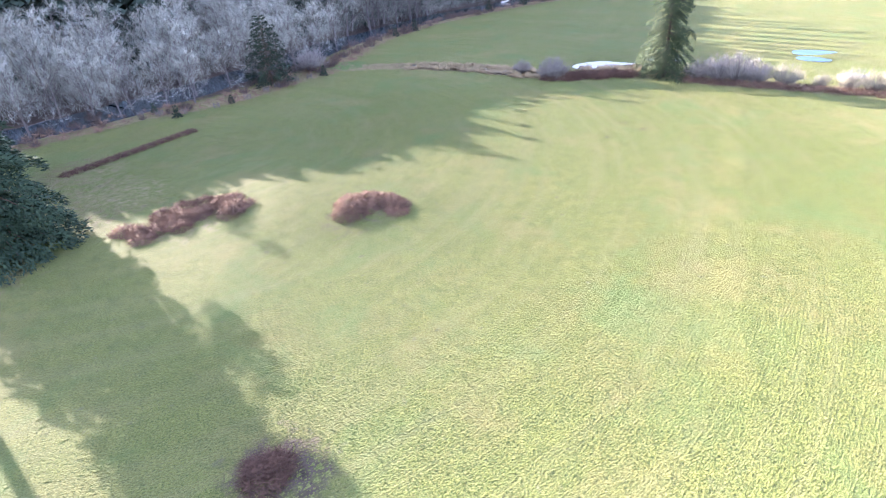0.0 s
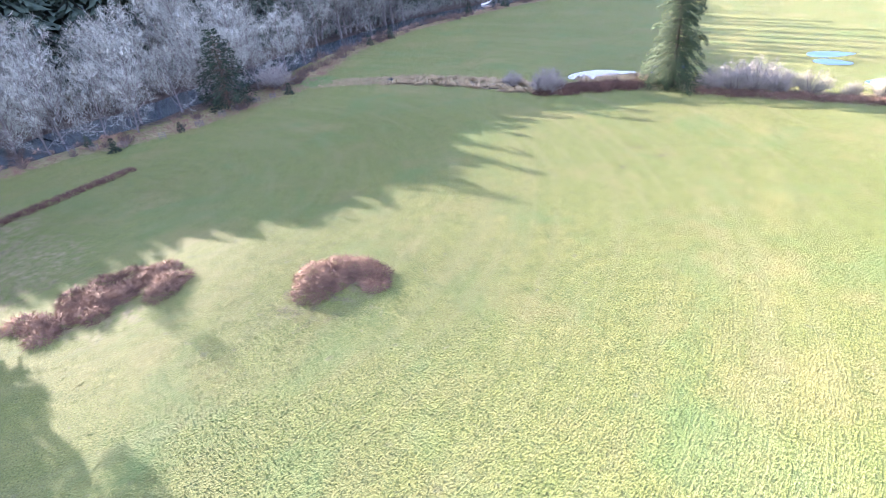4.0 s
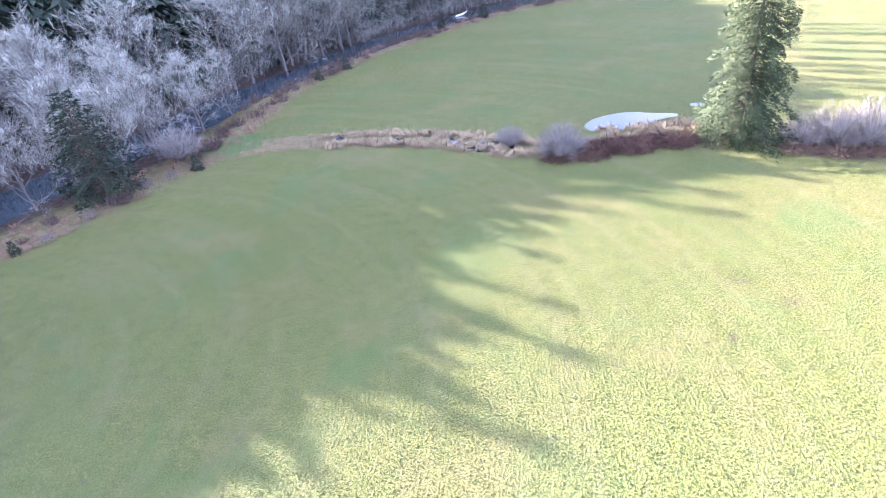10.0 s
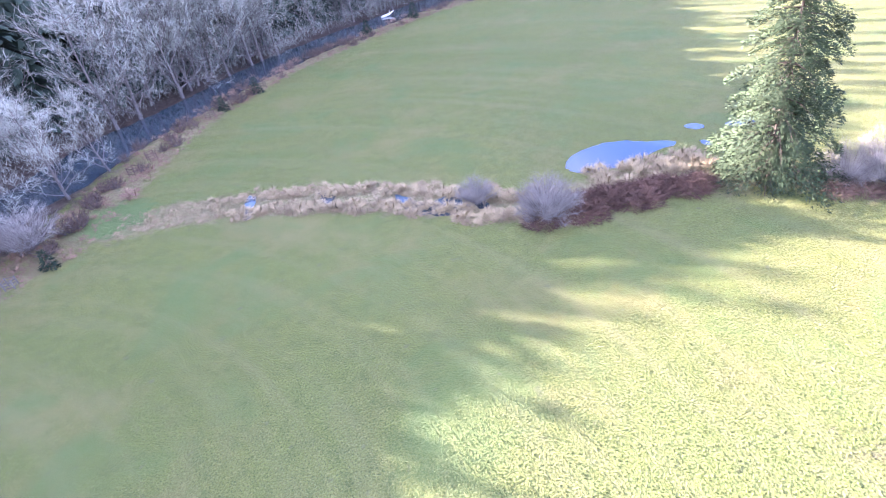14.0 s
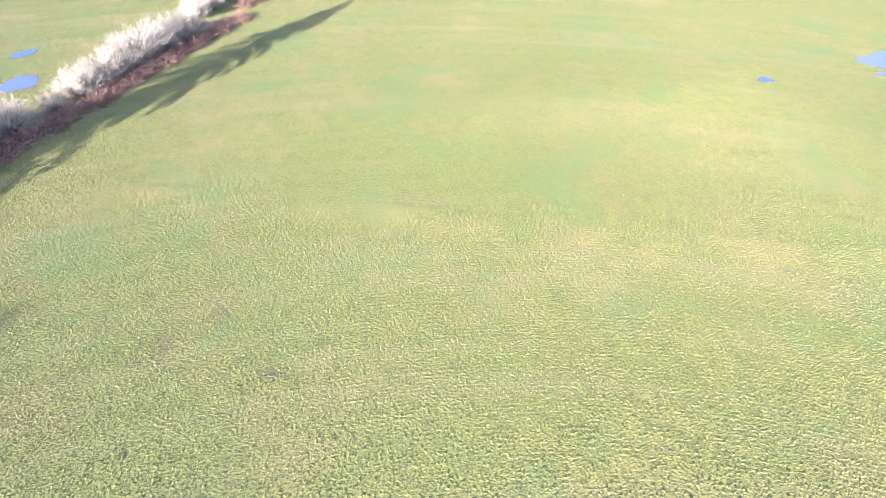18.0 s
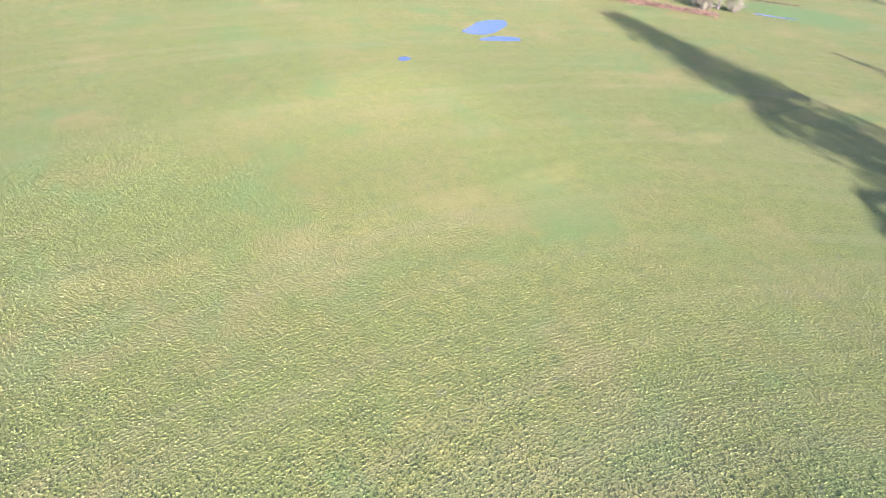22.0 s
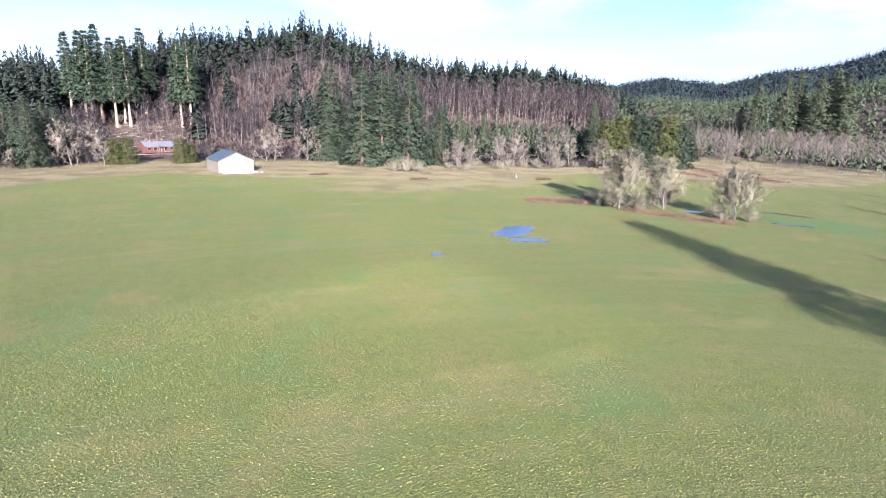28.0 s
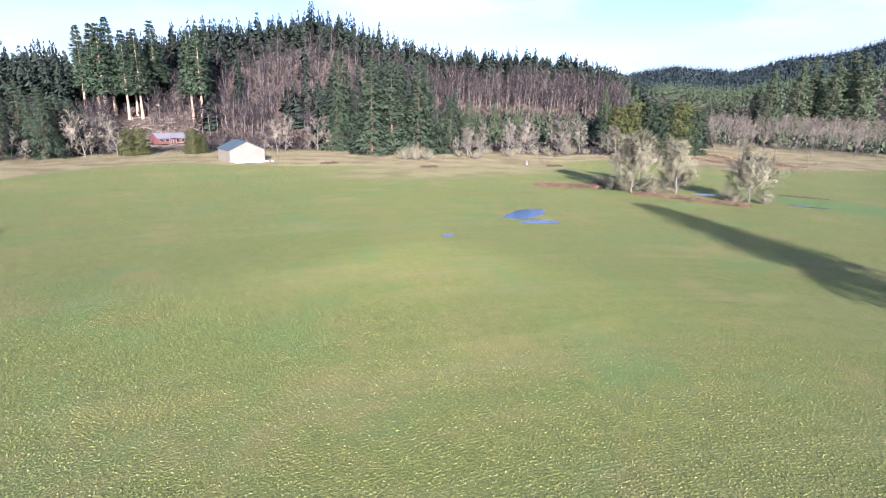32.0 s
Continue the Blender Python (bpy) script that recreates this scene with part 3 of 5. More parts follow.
def fir_tree(seed, h, rad, needles, bark, name, label, category="fir tree", whorls=30, per=7, sprays=14, clear=0.06, taper=1.0, ragged=0.25, droop=0.25, size=1.0, outline=None):
    """A conifer: tapered trunk and drooping boughs set with many small sprays."""
    r = np.random.default_rng(seed)
    wood, fol = Mesh(), Mesh()
    zs = np.linspace(-0.2, h, 8)
    bend = np.cumsum(r.normal(0, h * 0.0025, (8, 2)), 0)
    tp = np.c_[bend, zs]
    tr0 = h * 0.014 + 0.05
    wood.tube(tp, np.linspace(tr0, 0.02, 8) * np.r_[1.3, np.ones(7)], 7)
    for i in range(whorls):
        s = clear + (0.985 - clear) * (i + r.uniform(0, 0.8)) / whorls
        z = s * h
        c = np.array([np.interp(z, zs, bend[:, 0]), np.interp(z, zs, bend[:, 1]), z])
        prof = (1 - s) ** (0.75 / taper) * (0.75 + 0.25 * min(1, (s - clear + 0.02) / 0.08))
        if outline:
            prof = outline((s - clear) / (1 - clear))
        for j in range(per):
            a = j * 6.283 / per + i * 0.9 + r.normal(0, 0.25)
            L = max(0.25, rad * prof * r.uniform(1 - ragged * 1.6, 1 + ragged))
            d = np.array([math.cos(a), math.sin(a), 0.25 - 0.35 * (1 - s)])
            t = np.linspace(0, 1, 5)
            bough = c + d * L * t[:, None] - np.c_[np.zeros(5), np.zeros(5), droop * L * t ** 2]
            if L > rad * 0.35:
                wood.tube(bough[:4], np.linspace(0.02 + 0.012 * L, 0.012, 4), 3)
            k = max(4, int(sprays * (0.35 + 0.65 * L / rad)))
            q = np.sqrt(r.uniform(0.04, 1.0, k))
            p = c + d * L * q[:, None] - np.c_[np.zeros(k), np.zeros(k), droop * L * q ** 2]
            lat = np.array([-math.sin(a), math.cos(a), 0.0])
            off = r.normal(0, 0.13, k) * L * (1.15 - q * 0.7)
            p = p + lat * off[:, None] + np.c_[np.zeros(k), np.zeros(k), r.normal(0, 0.05, k) * L]
            w = size * (0.16 + 0.16 * L / rad) * (0.6 + rad * 0.09)
            dd = d * 0.7 + lat * (off / (0.13 * L + 1e-6))[:, None] * 0.5 + r.normal(0, 0.28, (k, 3)) - [0, 0, 0.25]
            face = p - c + [0, 0, 0.45 * L] + d * 0.3
            fol.tris(sprigs(r, p, dd, w * 3.2, w * 0.95, 1), face)
            fol.tris(sprigs(r, p, dd + r.normal(0, 0.5, (k, 3)), w * 2.6, w * 0.9, 1), face)
    ob = thing(name, Matrix(), label, category)
    part("trunk", wood, bark, ob)
    part("crown", fol, needles, ob)
    return ob


def shrub(seed, h, rad, twigs, name, label, category="shrub", stems=26, tw=0.03, per=16):
    """A many-stemmed bare bush with a rounded, uneven outline."""
    r = np.random.default_rng(seed)
    wood, fine = Mesh(), Mesh()
    bases, dirs = [], []
    for i in range(stems):
        a, lean = i * 2.4, math.sqrt(r.uniform(0.0, 1.0)) * 1.05
        d = np.array([math.cos(a) * math.sin(lean), math.sin(a) * math.sin(lean), math.cos(lean)])
        L = math.hypot(rad * math.sin(lean), h * math.cos(lean)) * r.uniform(0.8, 1.05)
        p, _ = limb(r, (d[0] * 0.3, d[1] * 0.3, -0.1), d, L, 5, 0.09, 0.03)
        wood.tube(p, np.linspace(0.035 + 0.006 * h, 0.01, 6), 4)
        for _ in range(per):
            q = r.uniform(0.25, 1.0) * 5
            k = min(int(q), 4)
            bases.append(p[k] + (p[k + 1] - p[k]) * (q - k))
            dirs.append(turn(p[k + 1] - p[k], radians(r.uniform(10, 55)), r.uniform(0, 6.28)))
    bases, dirs = np.array(bases), np.array(dirs)
    core = np.array([0, 0, 0.3 * h])
    fine.tris(sprigs(r, bases, dirs, 0.17 * h + 0.15, tw, 1), bases - core)
    for _ in range(3):
        b2 = bases + dirs * 0.17 * h * r.uniform(0.2, 0.9, (len(bases), 1))
        fine.tris(sprigs(r, b2, dirs + r.normal(0, 0.4, dirs.shape), 0.12 * h + 0.1, tw * 0.8, 1), b2 - core)
    ob = thing(name, Matrix(), label, category)
    part("stem_clump", wood, BARK, ob)
    part("crown", fine, twigs, ob)
    return ob


def thicket(name, spots, material, label, category, seed, canes=60, length=1.1, width=0.05, kind=""):
    """Low brush of arching canes round the spots (x, y, radius, height)."""
    r = np.random.default_rng(seed)
    x0, y0 = spots[0][0], spots[0][1]
    ob = thing(name, pose(x0, y0, 0), label, category, kind=kind)
    for x, y, rad, h in spots:
        m = Mesh()
        k = int(canes * rad * rad)
        q, a = np.sqrt(r.uniform(0, 1, k)), r.uniform(0, 6.283, k)
        px, py = x + rad * q * np.cos(a), y + rad * q * np.sin(a)
        top = h * (1 - q ** 2.2) * (0.35 + 0.7 * r.uniform(0, 1, k)) * (0.8 + 0.28 * np.sin(px * 5.1 + 1.3 * np.sin(py * 4.3)) * np.sin(py * 4.7 + px)) + 0.05
        p = np.c_[px - x0, py - y0, land(px, py) + top]
        d = np.c_[np.cos(a) * q + r.normal(0, 0.6, k), np.sin(a) * q + r.normal(0, 0.6, k), r.normal(0.25, 0.5, k)]
        up = np.c_[np.cos(a) * q, np.sin(a) * q, 1.1 - q * 0.7]
        m.tris(sprigs(r, p, d, length, width, 1), up, own=1.5)
        m.tris(sprigs(r, p, -d + r.normal(0, 0.5, d.shape), length * 0.9, width, 1), up, own=1.5)
        part("clump", m, material, ob)
    return ob


def place(ob, x, y, rz=0.0, s=1.0, label="", group="", sink=0.0):
    m = Matrix.LocRotScale((x, y, gz(x, y) - sink), Euler((0, 0, radians(rz))), None)
    c = copy_thing(ob, m)
    c.scale = (s, s, s)
    return tagged(c, label, group=group)


def drop_thing(ob):
    for o in (*ob.children_recursive, ob):
        bpy.data.objects.remove(o)


# ---- lone conifers of the pasture ----
def skirted(q):
    """Outline of an old open-grown conifer: wide skirt, long narrow column, blunt tip."""
    return float(np.interp(q, [0, 0.04, 0.16, 0.30, 0.42, 0.62, 0.8, 0.93, 1.0], [0.74, 1.03, 0.97, 0.76, 0.69, 0.6, 0.45, 0.24, 0.05]))


con = fir_tree(3, 23.5, 5.0, CONIFER, DARKBARK, "conifer", "tall ragged green conifer standing at the creek's edge", whorls=46, per=9, sprays=190, clear=0.015, ragged=0.5, droop=0.45, size=0.31, outline=skirted)
con.matrix_world = pose(39.0, 114.3, 0)
fir = fir_tree(5, 16.6, 6.5, FIR_BLUE, FIRBARK, "fir_tree", "big dark green fir with drooping boughs beside the pasture", whorls=24, per=9, sprays=210, clear=0.03, taper=2.5, ragged=0.4, droop=0.42, size=0.46)
fir.matrix_world = pose(-49.0, 47.7, 0)
# stands out of view, placed by the long shadow it throws across the pasture
tall = fir_tree(6, 40.0, 8.6, FIR_DARK, FIRBARK, "fir_tree", "very tall fir with a clear lower trunk at the pasture's edge", whorls=44, per=9, sprays=26, clear=0.42, taper=1.9, ragged=0.35, size=0.7)
tall.matrix_world = pose(-60.0, 45.0, 0)
# added out of view for the lacy shade beside the big fir's shadow
airy = fir_tree(7, 22.5, 5.6, FIR_DARK, FIRBARK, "fir_tree", "tall open-crowned fir added out of view to shade the pasture", whorls=18, per=6, sprays=110, clear=0.25, ragged=0.55, droop=0.3, size=0.55, outline=lambda q: float(np.interp(q, [0, 0.1, 0.85, 1], [0.7, 1, 0.85, 0.3])))
airy.matrix_world = pose(-66.8, 63.6, 0)

# ---- woods beyond the river ----
bares = [bare_tree(20 + i, 15.0, 6.2 + 0.35 * i, BARK, TWIG, "bare_tree", "leafless grey deciduous tree of the riverside wood", fork=0.06, tw=0.048, limbs=20, dens=0.9) for i in range(4)]
backs = [bare_tree(30 + i, 15.0, 5.4 + 0.3 * i, BARK, TWIG, "bare_tree", "leafless grey deciduous tree deep in the riverside wood", fork=0.15, tw=0.085, limbs=16, dens=0.62) for i in range(3)]
darkfirs = [fir_tree(40 + i, 24.0, 4.0 + 0.4 * i, HAZED_RIVERFIR, DARKBARK, "fir_tree", "dark green fir among the trees of the riverside wood", whorls=36, per=7, sprays=24, size=0.55) for i in range(3)]


def shade_height(x, y):
    """Height of the riverside wood at a place, set so its shade ends on a chosen line."""
    n, d = 0.595 * x + 0.804 * y, 0.804 * x - 0.595 * y
    reach = np.interp(n, [0, 19, 32, 40, 53, 62, 76, 90, 98, 107, 130, 160, 220, 300], [-76, -68, -63, -57, -50, -48, -51, -49, -37, -33, -34, -46, -68, -74])
    return float((reach - d) * 0.287)


def along(line, s):
    """The point s metres along a polyline, and the direction to its left."""
    p = np.array(line, float)
    seg = np.hypot(*(p[1:] - p[:-1]).T)
    cum = np.r_[0, np.cumsum(seg)]
    s = float(np.clip(s, 0, cum[-1] - 0.01))
    k = int(np.searchsorted(cum, s, side="right") - 1)
    d = (p[k + 1] - p[k]) / seg[k]
    q = p[k] + d * (s - cum[k])
    return q, np.array([-d[1], d[0]])


RLEN = 286
for i in range(260):
    s = rng.uniform(0, RLEN)
    dep = 12.5 + (i / 260) ** 1.2 * 44 + rng.normal(0, 1.0)
    q, nrm = along(RIVER_NEAR, s)
    x, y = q + nrm * max(dep, 12.3)
    h = min(shade_height(x, y) * rng.uniform(0.8, 1.0), rng.uniform(13, 19) + 6 * smooth(120, 190, y))
    place(bares[i % 4] if i < 90 else backs[i % 3], x, y, rng.uniform(0, 360), max(h, 9) / 15.0, group="riverside trees")
for i in range(16):
    s = (i + rng.uniform(0, 1)) * RLEN / 16
    q, nrm = along(RIVER_NEAR, s)
    x, y = q + nrm * rng.uniform(50, 62)
    place(darkfirs[i % 3], x, y, rng.uniform(0, 360), float(np.clip(shade_height(x, y) * rng.uniform(0.65, 0.88), 10, 50)) / 24.0, group="firs of the riverside wood")


def fir_wood(name, x, y, h, rad, n, material, label, seed, blunt=0.85, fine=1.0):
    """Many far firs: spiky cones of small boughs, in one mesh."""
    r = np.random.default_rng(seed)
    k = len(x)
    z0 = land(x, y)
    X, Y, Z, Hh, R = (np.repeat(v, n) for v in (x, y, z0, h, rad))
    s = 1 - r.uniform(0.0, 0.96, k * n) ** 0.62
    a = r.uniform(0, 6.283, k * n)
    w = R * (1 - s) ** blunt * r.uniform(0.65, 1.15, k * n) + 0.1
    ca, sa_ = np.cos(a), np.sin(a)
    base = np.c_[X + ca * w * 0.15, Y + sa_ * w * 0.15, Z + Hh * (s + 0.03)]
    tip = np.c_[X + ca * w, Y + sa_ * w, Z + Hh * s - 0.12 * w]
    lat = np.c_[-sa_, ca, np.zeros_like(a)] * (w * 0.55 + 0.15)[:, None] * fine
    mid = base * 0.4 + tip * 0.6
    t1 = np.stack([base, mid + lat, tip], 1)
    fin = np.c_[np.zeros((len(a), 2)), (w * 0.45 + 0.2) * fine]
    t2 = np.stack([base + fin, tip, base - fin * 0.8], 1)
    top = np.c_[x, y, z0 + h * 0.985]
    q = np.c_[x, y, z0 + h * 0.92]
    e = np.repeat(h[:, None] * 0.018, 3, 1) * [1, 0.3, 0]
    e2 = np.repeat(h[:, None] * 0.018, 3, 1) * [-0.3, 1, 0]
    m = Mesh()
    face = np.c_[ca, sa_, np.full(len(a), 0.5)]
    m.tris(np.concatenate([np.stack([t1, t2], 1).reshape(-1, 3, 3), np.stack([q - e, q + e, top], 1), np.stack([q - e2, q + e2, top], 1)]), np.concatenate([np.repeat(face, 2, 0), np.tile([[-0.6, 0.5, 0.5]], (2 * k, 1))]), own=0.35)
    return tagged(new(name, m.make(name, material)), label, "woodland", kind="stuff")


# slender firs added behind the wood, one for each long shadow on the pasture
slim = [fir_tree(44 + i, 42.0, 2.5, FIR_DARK, FIRBARK, "fir_tree", "slender dark fir added behind the wood for its long shadow", whorls=34, per=6, sprays=10, clear=0.1, taper=2.2, ragged=0.25, size=1.5) for i in range(2)]
for i, (n, tip) in enumerate(((26.8, -38), (62, -33), (70, -34), (74.5, -38), (81, -43), (95, -29), (99, -31), (106, -30), (112, -27), (136.5, -16), (142.3, -8), (145.3, -6), (150.2, -4), (154.0, -9), (158.8, -6), (164.8, -5), (171.5, -5), (179.2, -6), (183.5, -20), (188.6, -16), (197, -32), (201, -31), (211, -31), (219, -34))):
    d = -150 - 3 * (i % 3)
    place(slim[i % 2], 0.804 * d + 0.595 * n, -0.595 * d + 0.804 * n, 60 * i, (tip - d) * 0.287 / 42.0, group="slender firs of the far edge")
for ob in slim:
    drop_thing(ob)
deep = []
for i in range(300):
    s = rng.uniform(-10, RLEN + 60)
    q, nrm = along(RIVER_NEAR, s)
    x, y = q + nrm * (54 + 36 * (i / 300)) + np.array([max(0, s - RLEN), 0.35 * max(0, s - RLEN)])
    deep.append((x, y, float(np.clip(shade_height(x, y) * rng.uniform(0.7, 0.88), 10, 66)), rng.uniform(5.0, 7.5)))
edge = []
# closed fir rows added at heights that throw the broad shade over the pasture
for n in np.arange(14, 250, 2.4):
    for row in range(3):
        d = -152 - 7 * row + rng.normal(0, 1.5)
        reach = float(np.interp(n, [14, 19, 30, 40, 53, 62, 76, 90, 98, 107, 128, 136, 148, 161, 178, 200, 220, 250], [-66, -65, -61, -54, -47, -46, -52, -49, -38, -31, -32, -24, -38, -43, -46, -49, -64, -70]))
        reach += 2.5 * math.sin(n * 0.31) + 2.0 * math.sin(n * 0.83 + 1)
        edge.append((0.804 * d + 0.595 * n, -0.595 * d + 0.804 * n, (reach - d) * 0.287 * rng.uniform(0.95, 1.0), rng.uniform(4.5, 6.0)))
deep, edge = np.array(deep), np.array(edge)
fir_wood("fir_wood_edge", edge[:, 0], edge[:, 1], edge[:, 2], edge[:, 3], 260, HAZED_RIVERFIR, "closed dark fir rows added behind the riverside trees to shade the pasture", 78, blunt=0.15, fine=0.42)
fir_wood("deep_fir_wood", deep[:, 0], deep[:, 1], deep[:, 2], deep[:, 3], 260, HAZED_RIVERFIR, "dark fir forest behind the riverside trees", 77, blunt=0.45, fine=0.5)

# thin underwood between the riverside trees
k = 80000
r = np.random.default_rng(79)
ss, dep = r.uniform(0, RLEN, k), 12.5 + 44 * r.uniform(0, 1, k) ** 0.8
cum = np.r_[0, np.cumsum(np.hypot(*np.diff(np.array(RIVER_NEAR, float), axis=0).T))]
bx, by = (np.interp(ss, cum, [p[i] for p in RIVER_NEAR]) for i in (0, 1))
hx, hy = (np.interp(ss + 2, cum, [p[i] for p in RIVER_NEAR]) for i in (0, 1))
ux, uy = hx - bx, hy - by
ul = np.hypot(ux, uy) + 1e-6
px, py = bx - uy / ul * dep, by + ux / ul * dep
ok = ul > 0.5
px, py, dep = px[ok], py[ok], dep[ok]
k = len(px)
p = np.c_[px, py, land(px, py) + r.uniform(0, 1, k) ** 1.3 * np.minimum(3 + 0.4 * (dep - 12), 13)]
d = np.c_[r.normal(0, 0.7, (k, 2)), np.ones(k)]
m = Mesh()
m.tris(sprigs(r, p, d, 1.7, 0.09, 1), np.c_[r.normal(0, 0.6, (k, 2)), np.ones(k)])
tagged(new("riverside_underwood", m.make("riverside_underwood", TWIG)), "thin grey leafless underwood between the riverside trees", "underwood", kind="stuff")

# trees on the near bank
bank_fir = fir_tree(48, 14.5, 5.0, FIR_DARK, FIRBARK, "fir_tree", "broad dark blue-green fir on the riverbank", whorls=34, per=8, sprays=22, clear=0.03, taper=1.5, ragged=0.3, size=0.6)
bank_fir.matrix_world = pose(-43.5, 118.0, 0)
for i, (x, y, s) in enumerate(((-42, 131, 0.95), (-47.5, 139, 1.05), (-39, 143, 0.9), (-57, 110, 0.95), (-51, 124, 1.0), (-66, 101, 0.9), (-36.5, 151, 0.8), (-60, 103.5, 0.8), (-70, 95, 0.9), (-52, 116, 0.8), (-48, 122, 0.75), (-45, 126.5, 0.85), (-55, 105, 0.7), (-44, 136, 0.8), (-41.5, 147, 0.8), (-76, 86, 0.9), (-65, 96, 0.75), (-49.5, 130, 0.9))):
    place(bares[(i * 2 + 1) % 4], x, y, 77 * i, s, label="leaning leafless tree on the near riverbank", group="riverside trees")
bank_shrub = shrub(58, 5.4, 4.2, TWIG_LILAC, "bare_shrub", "dense round blue-grey leafless shrub on the riverbank", stems=60, per=26, tw=0.04)
bank_shrub.matrix_world = pose(-38, 130, 0)

# ---- river, ponds and puddles ----
m = Mesh()
wr = np.random.default_rng(12)
pts = []
for s in np.linspace(0, RLEN + 5, 120):
    q, nrm = along(RIVER_NEAR, s)
    w = 12 + 0.8 * math.sin(s * 0.11)
    for off in (wr.normal(0, 0.3), w + wr.normal(0, 0.4)):
        p = q + nrm * off
        pts.append((p[0], p[1], gz(*p) + 0.03))
m.add(pts, [(2 * i, 2 * i + 2, 2 * i + 3, 2 * i + 1) for i in range(119)])
tagged(new("river", m.make("river", RIVER)), "dark slow river under bare trees", "river", kind="structure")
POND = "still rain pond in the grass, sky-blue by colour and reflection"
PUD = "shallow blue rain puddle on the pasture"
outline_sheet("pond", [(22.5, 124.6), (24.5, 127.6), (29, 129.2), (33, 127.8), (36.4, 125.8), (32.5, 124.2), (28, 122.6), (24, 122.6)], 0.03, WATER, POND, "pond")
for pts in ([(39.6, 129.6), (40.9, 129.9), (41.6, 128.6), (40.2, 128.2)], [(44, 128.4), (47, 128.4), (46.8, 126.9), (44.6, 126.8)], [(38.7, 125.1), (39.6, 124.9), (39.5, 123.6), (38.8, 123.7)]):
    outline_sheet("puddle", pts, 0.03, WATER, PUD, "puddle", wob=0.1)
for pts in ([(78, 5.8), (79.5, 3), (81.5, -2), (80, -6), (77.2, -4.5), (75.6, -1), (74.3, 2), (75, 5)],
            [(72.5, 7), (73, 3.5), (70.5, 0.5), (68.6, 1), (70, 4)],
            [(70.4, 24.3), (71.8, 24.2), (72.2, 22.8), (70.8, 22.5)],
            [(71.2, 140.6), (75.2, 141.2), (79.4, 138.6), (74.2, 136), (70.6, 136.8)],
            [(70.2, 134.4), (73.2, 134.4), (75.6, 130.4), (72, 129.6), (69.4, 132)],
            [(71.5, 117.5), (75.5, 118.8), (77, 116.4), (73.5, 114.8)],
            [(83.2, 122.2), (85, 123), (87, 121.2), (85, 120.4)],
            [(55.5, -57.3), (52, -58.3), (48.5, -60.2), (49, -60.9), (52, -59.6), (55.6, -58.4)],
            [(74.5, -54.2), (71.5, -56.2), (72, -57.6), (75, -56)]):
    outline_sheet("puddle", [east(x, y) for x, y in pts], 0.03, WATER, PUD, "puddle", wob=0.1)
for pts in ([(-14.2, 132.6), (-13.2, 132.5), (-12.9, 127.6), (-13.9, 127.5)],
            [(-5.4, 130.6), (-3.4, 130.4), (-3.9, 127.4), (-5, 127.6)],
            [(3.2, 126.2), (5.2, 124), (6.6, 121), (4.6, 121)],
            [(6, 122.4), (9.8, 123.6), (9.4, 119.4), (6.6, 119.9)],
            [(11, 122.2), (12.2, 121.6), (12.4, 119.2), (11.3, 119.6)]):
    outline_sheet("creek_water", pts, 0.035, RIVER, "narrow creek water between dry tussocks", "creek", wob=0.12)


# ---- dry tussocks along the creek, the banks and the far field edge ----
def blades(name, spots, material, label, seed, per=34, length=0.55, width=0.07, kind="stuff"):
    """Tufts of arching dry blades at the spots (x, y, size)."""
    r = np.random.default_rng(seed)
    sp = np.asarray(spots, float)
    x, y, s = (np.repeat(sp[:, i], per) for i in range(3))
    a, q = r.uniform(0, 6.283, len(x)), np.sqrt(r.uniform(0, 1, len(x)))
    p = np.c_[x + np.cos(a) * q * s * 0.35, y + np.sin(a) * q * s * 0.35, land(x, y) + s * 0.35 * (1 - q * q)]
    d = np.c_[np.cos(a) * (0.3 + q), np.sin(a) * (0.3 + q), 0.75 - 0.7 * q + r.normal(0, 0.25, len(x))]
    m = Mesh()
    m.tris(np.stack([p - np.c_[-np.sin(a), np.cos(a), 0 * a] * (width * s / 2)[:, None], p + np.c_[-np.sin(a), np.cos(a), 0 * a] * (width * s / 2)[:, None], p + d / np.linalg.norm(d, axis=1)[:, None] * (length * s * r.uniform(0.6, 1.3, len(x)))[:, None]], 1), np.c_[np.cos(a) * 0.5, np.sin(a) * 0.5, np.ones(len(a))])
    return tagged(new(name, m.make(name, material)), label, "dry grass", kind=kind)


spots = []
for _ in range(1250):
    s = rng.uniform(0, 52)
    q, nrm = along(CREEK, s)
    off = rng.choice([-1, 1]) * rng.uniform(0.8, 3.3 + 0.7 * math.sin(s * 0.9)) if s > 12 else rng.uniform(-3, 3)
    x, y = q + nrm * off
    spots.append((x, y, (rng.uniform(0.35, 0.8) if rng.uniform() < 0.65 else rng.uniform(0.9, 1.5)) * (0.45 + 0.55 * float(smooth(8, 22, s)))))
for _ in range(160):
    spots.append((rng.uniform(24, 37), rng.uniform(118.5, 123.0), rng.uniform(0.8, 1.6)))
blades("dry_tussock_bank", spots, STRAW, "tan dry grass tussocks lining the creek", 71, per=52, length=0.46, width=0.07)
spots = []
for _ in range(2600):
    s = rng.uniform(0, 330)
    q, nrm = along(FIELD_EDGE, s)
    x, y = q + nrm * rng.uniform(0.0, 9.0)
    spots.append((x, y, rng.uniform(0.25, 0.75) if rng.uniform() < 0.88 else rng.uniform(0.8, 1.4)))
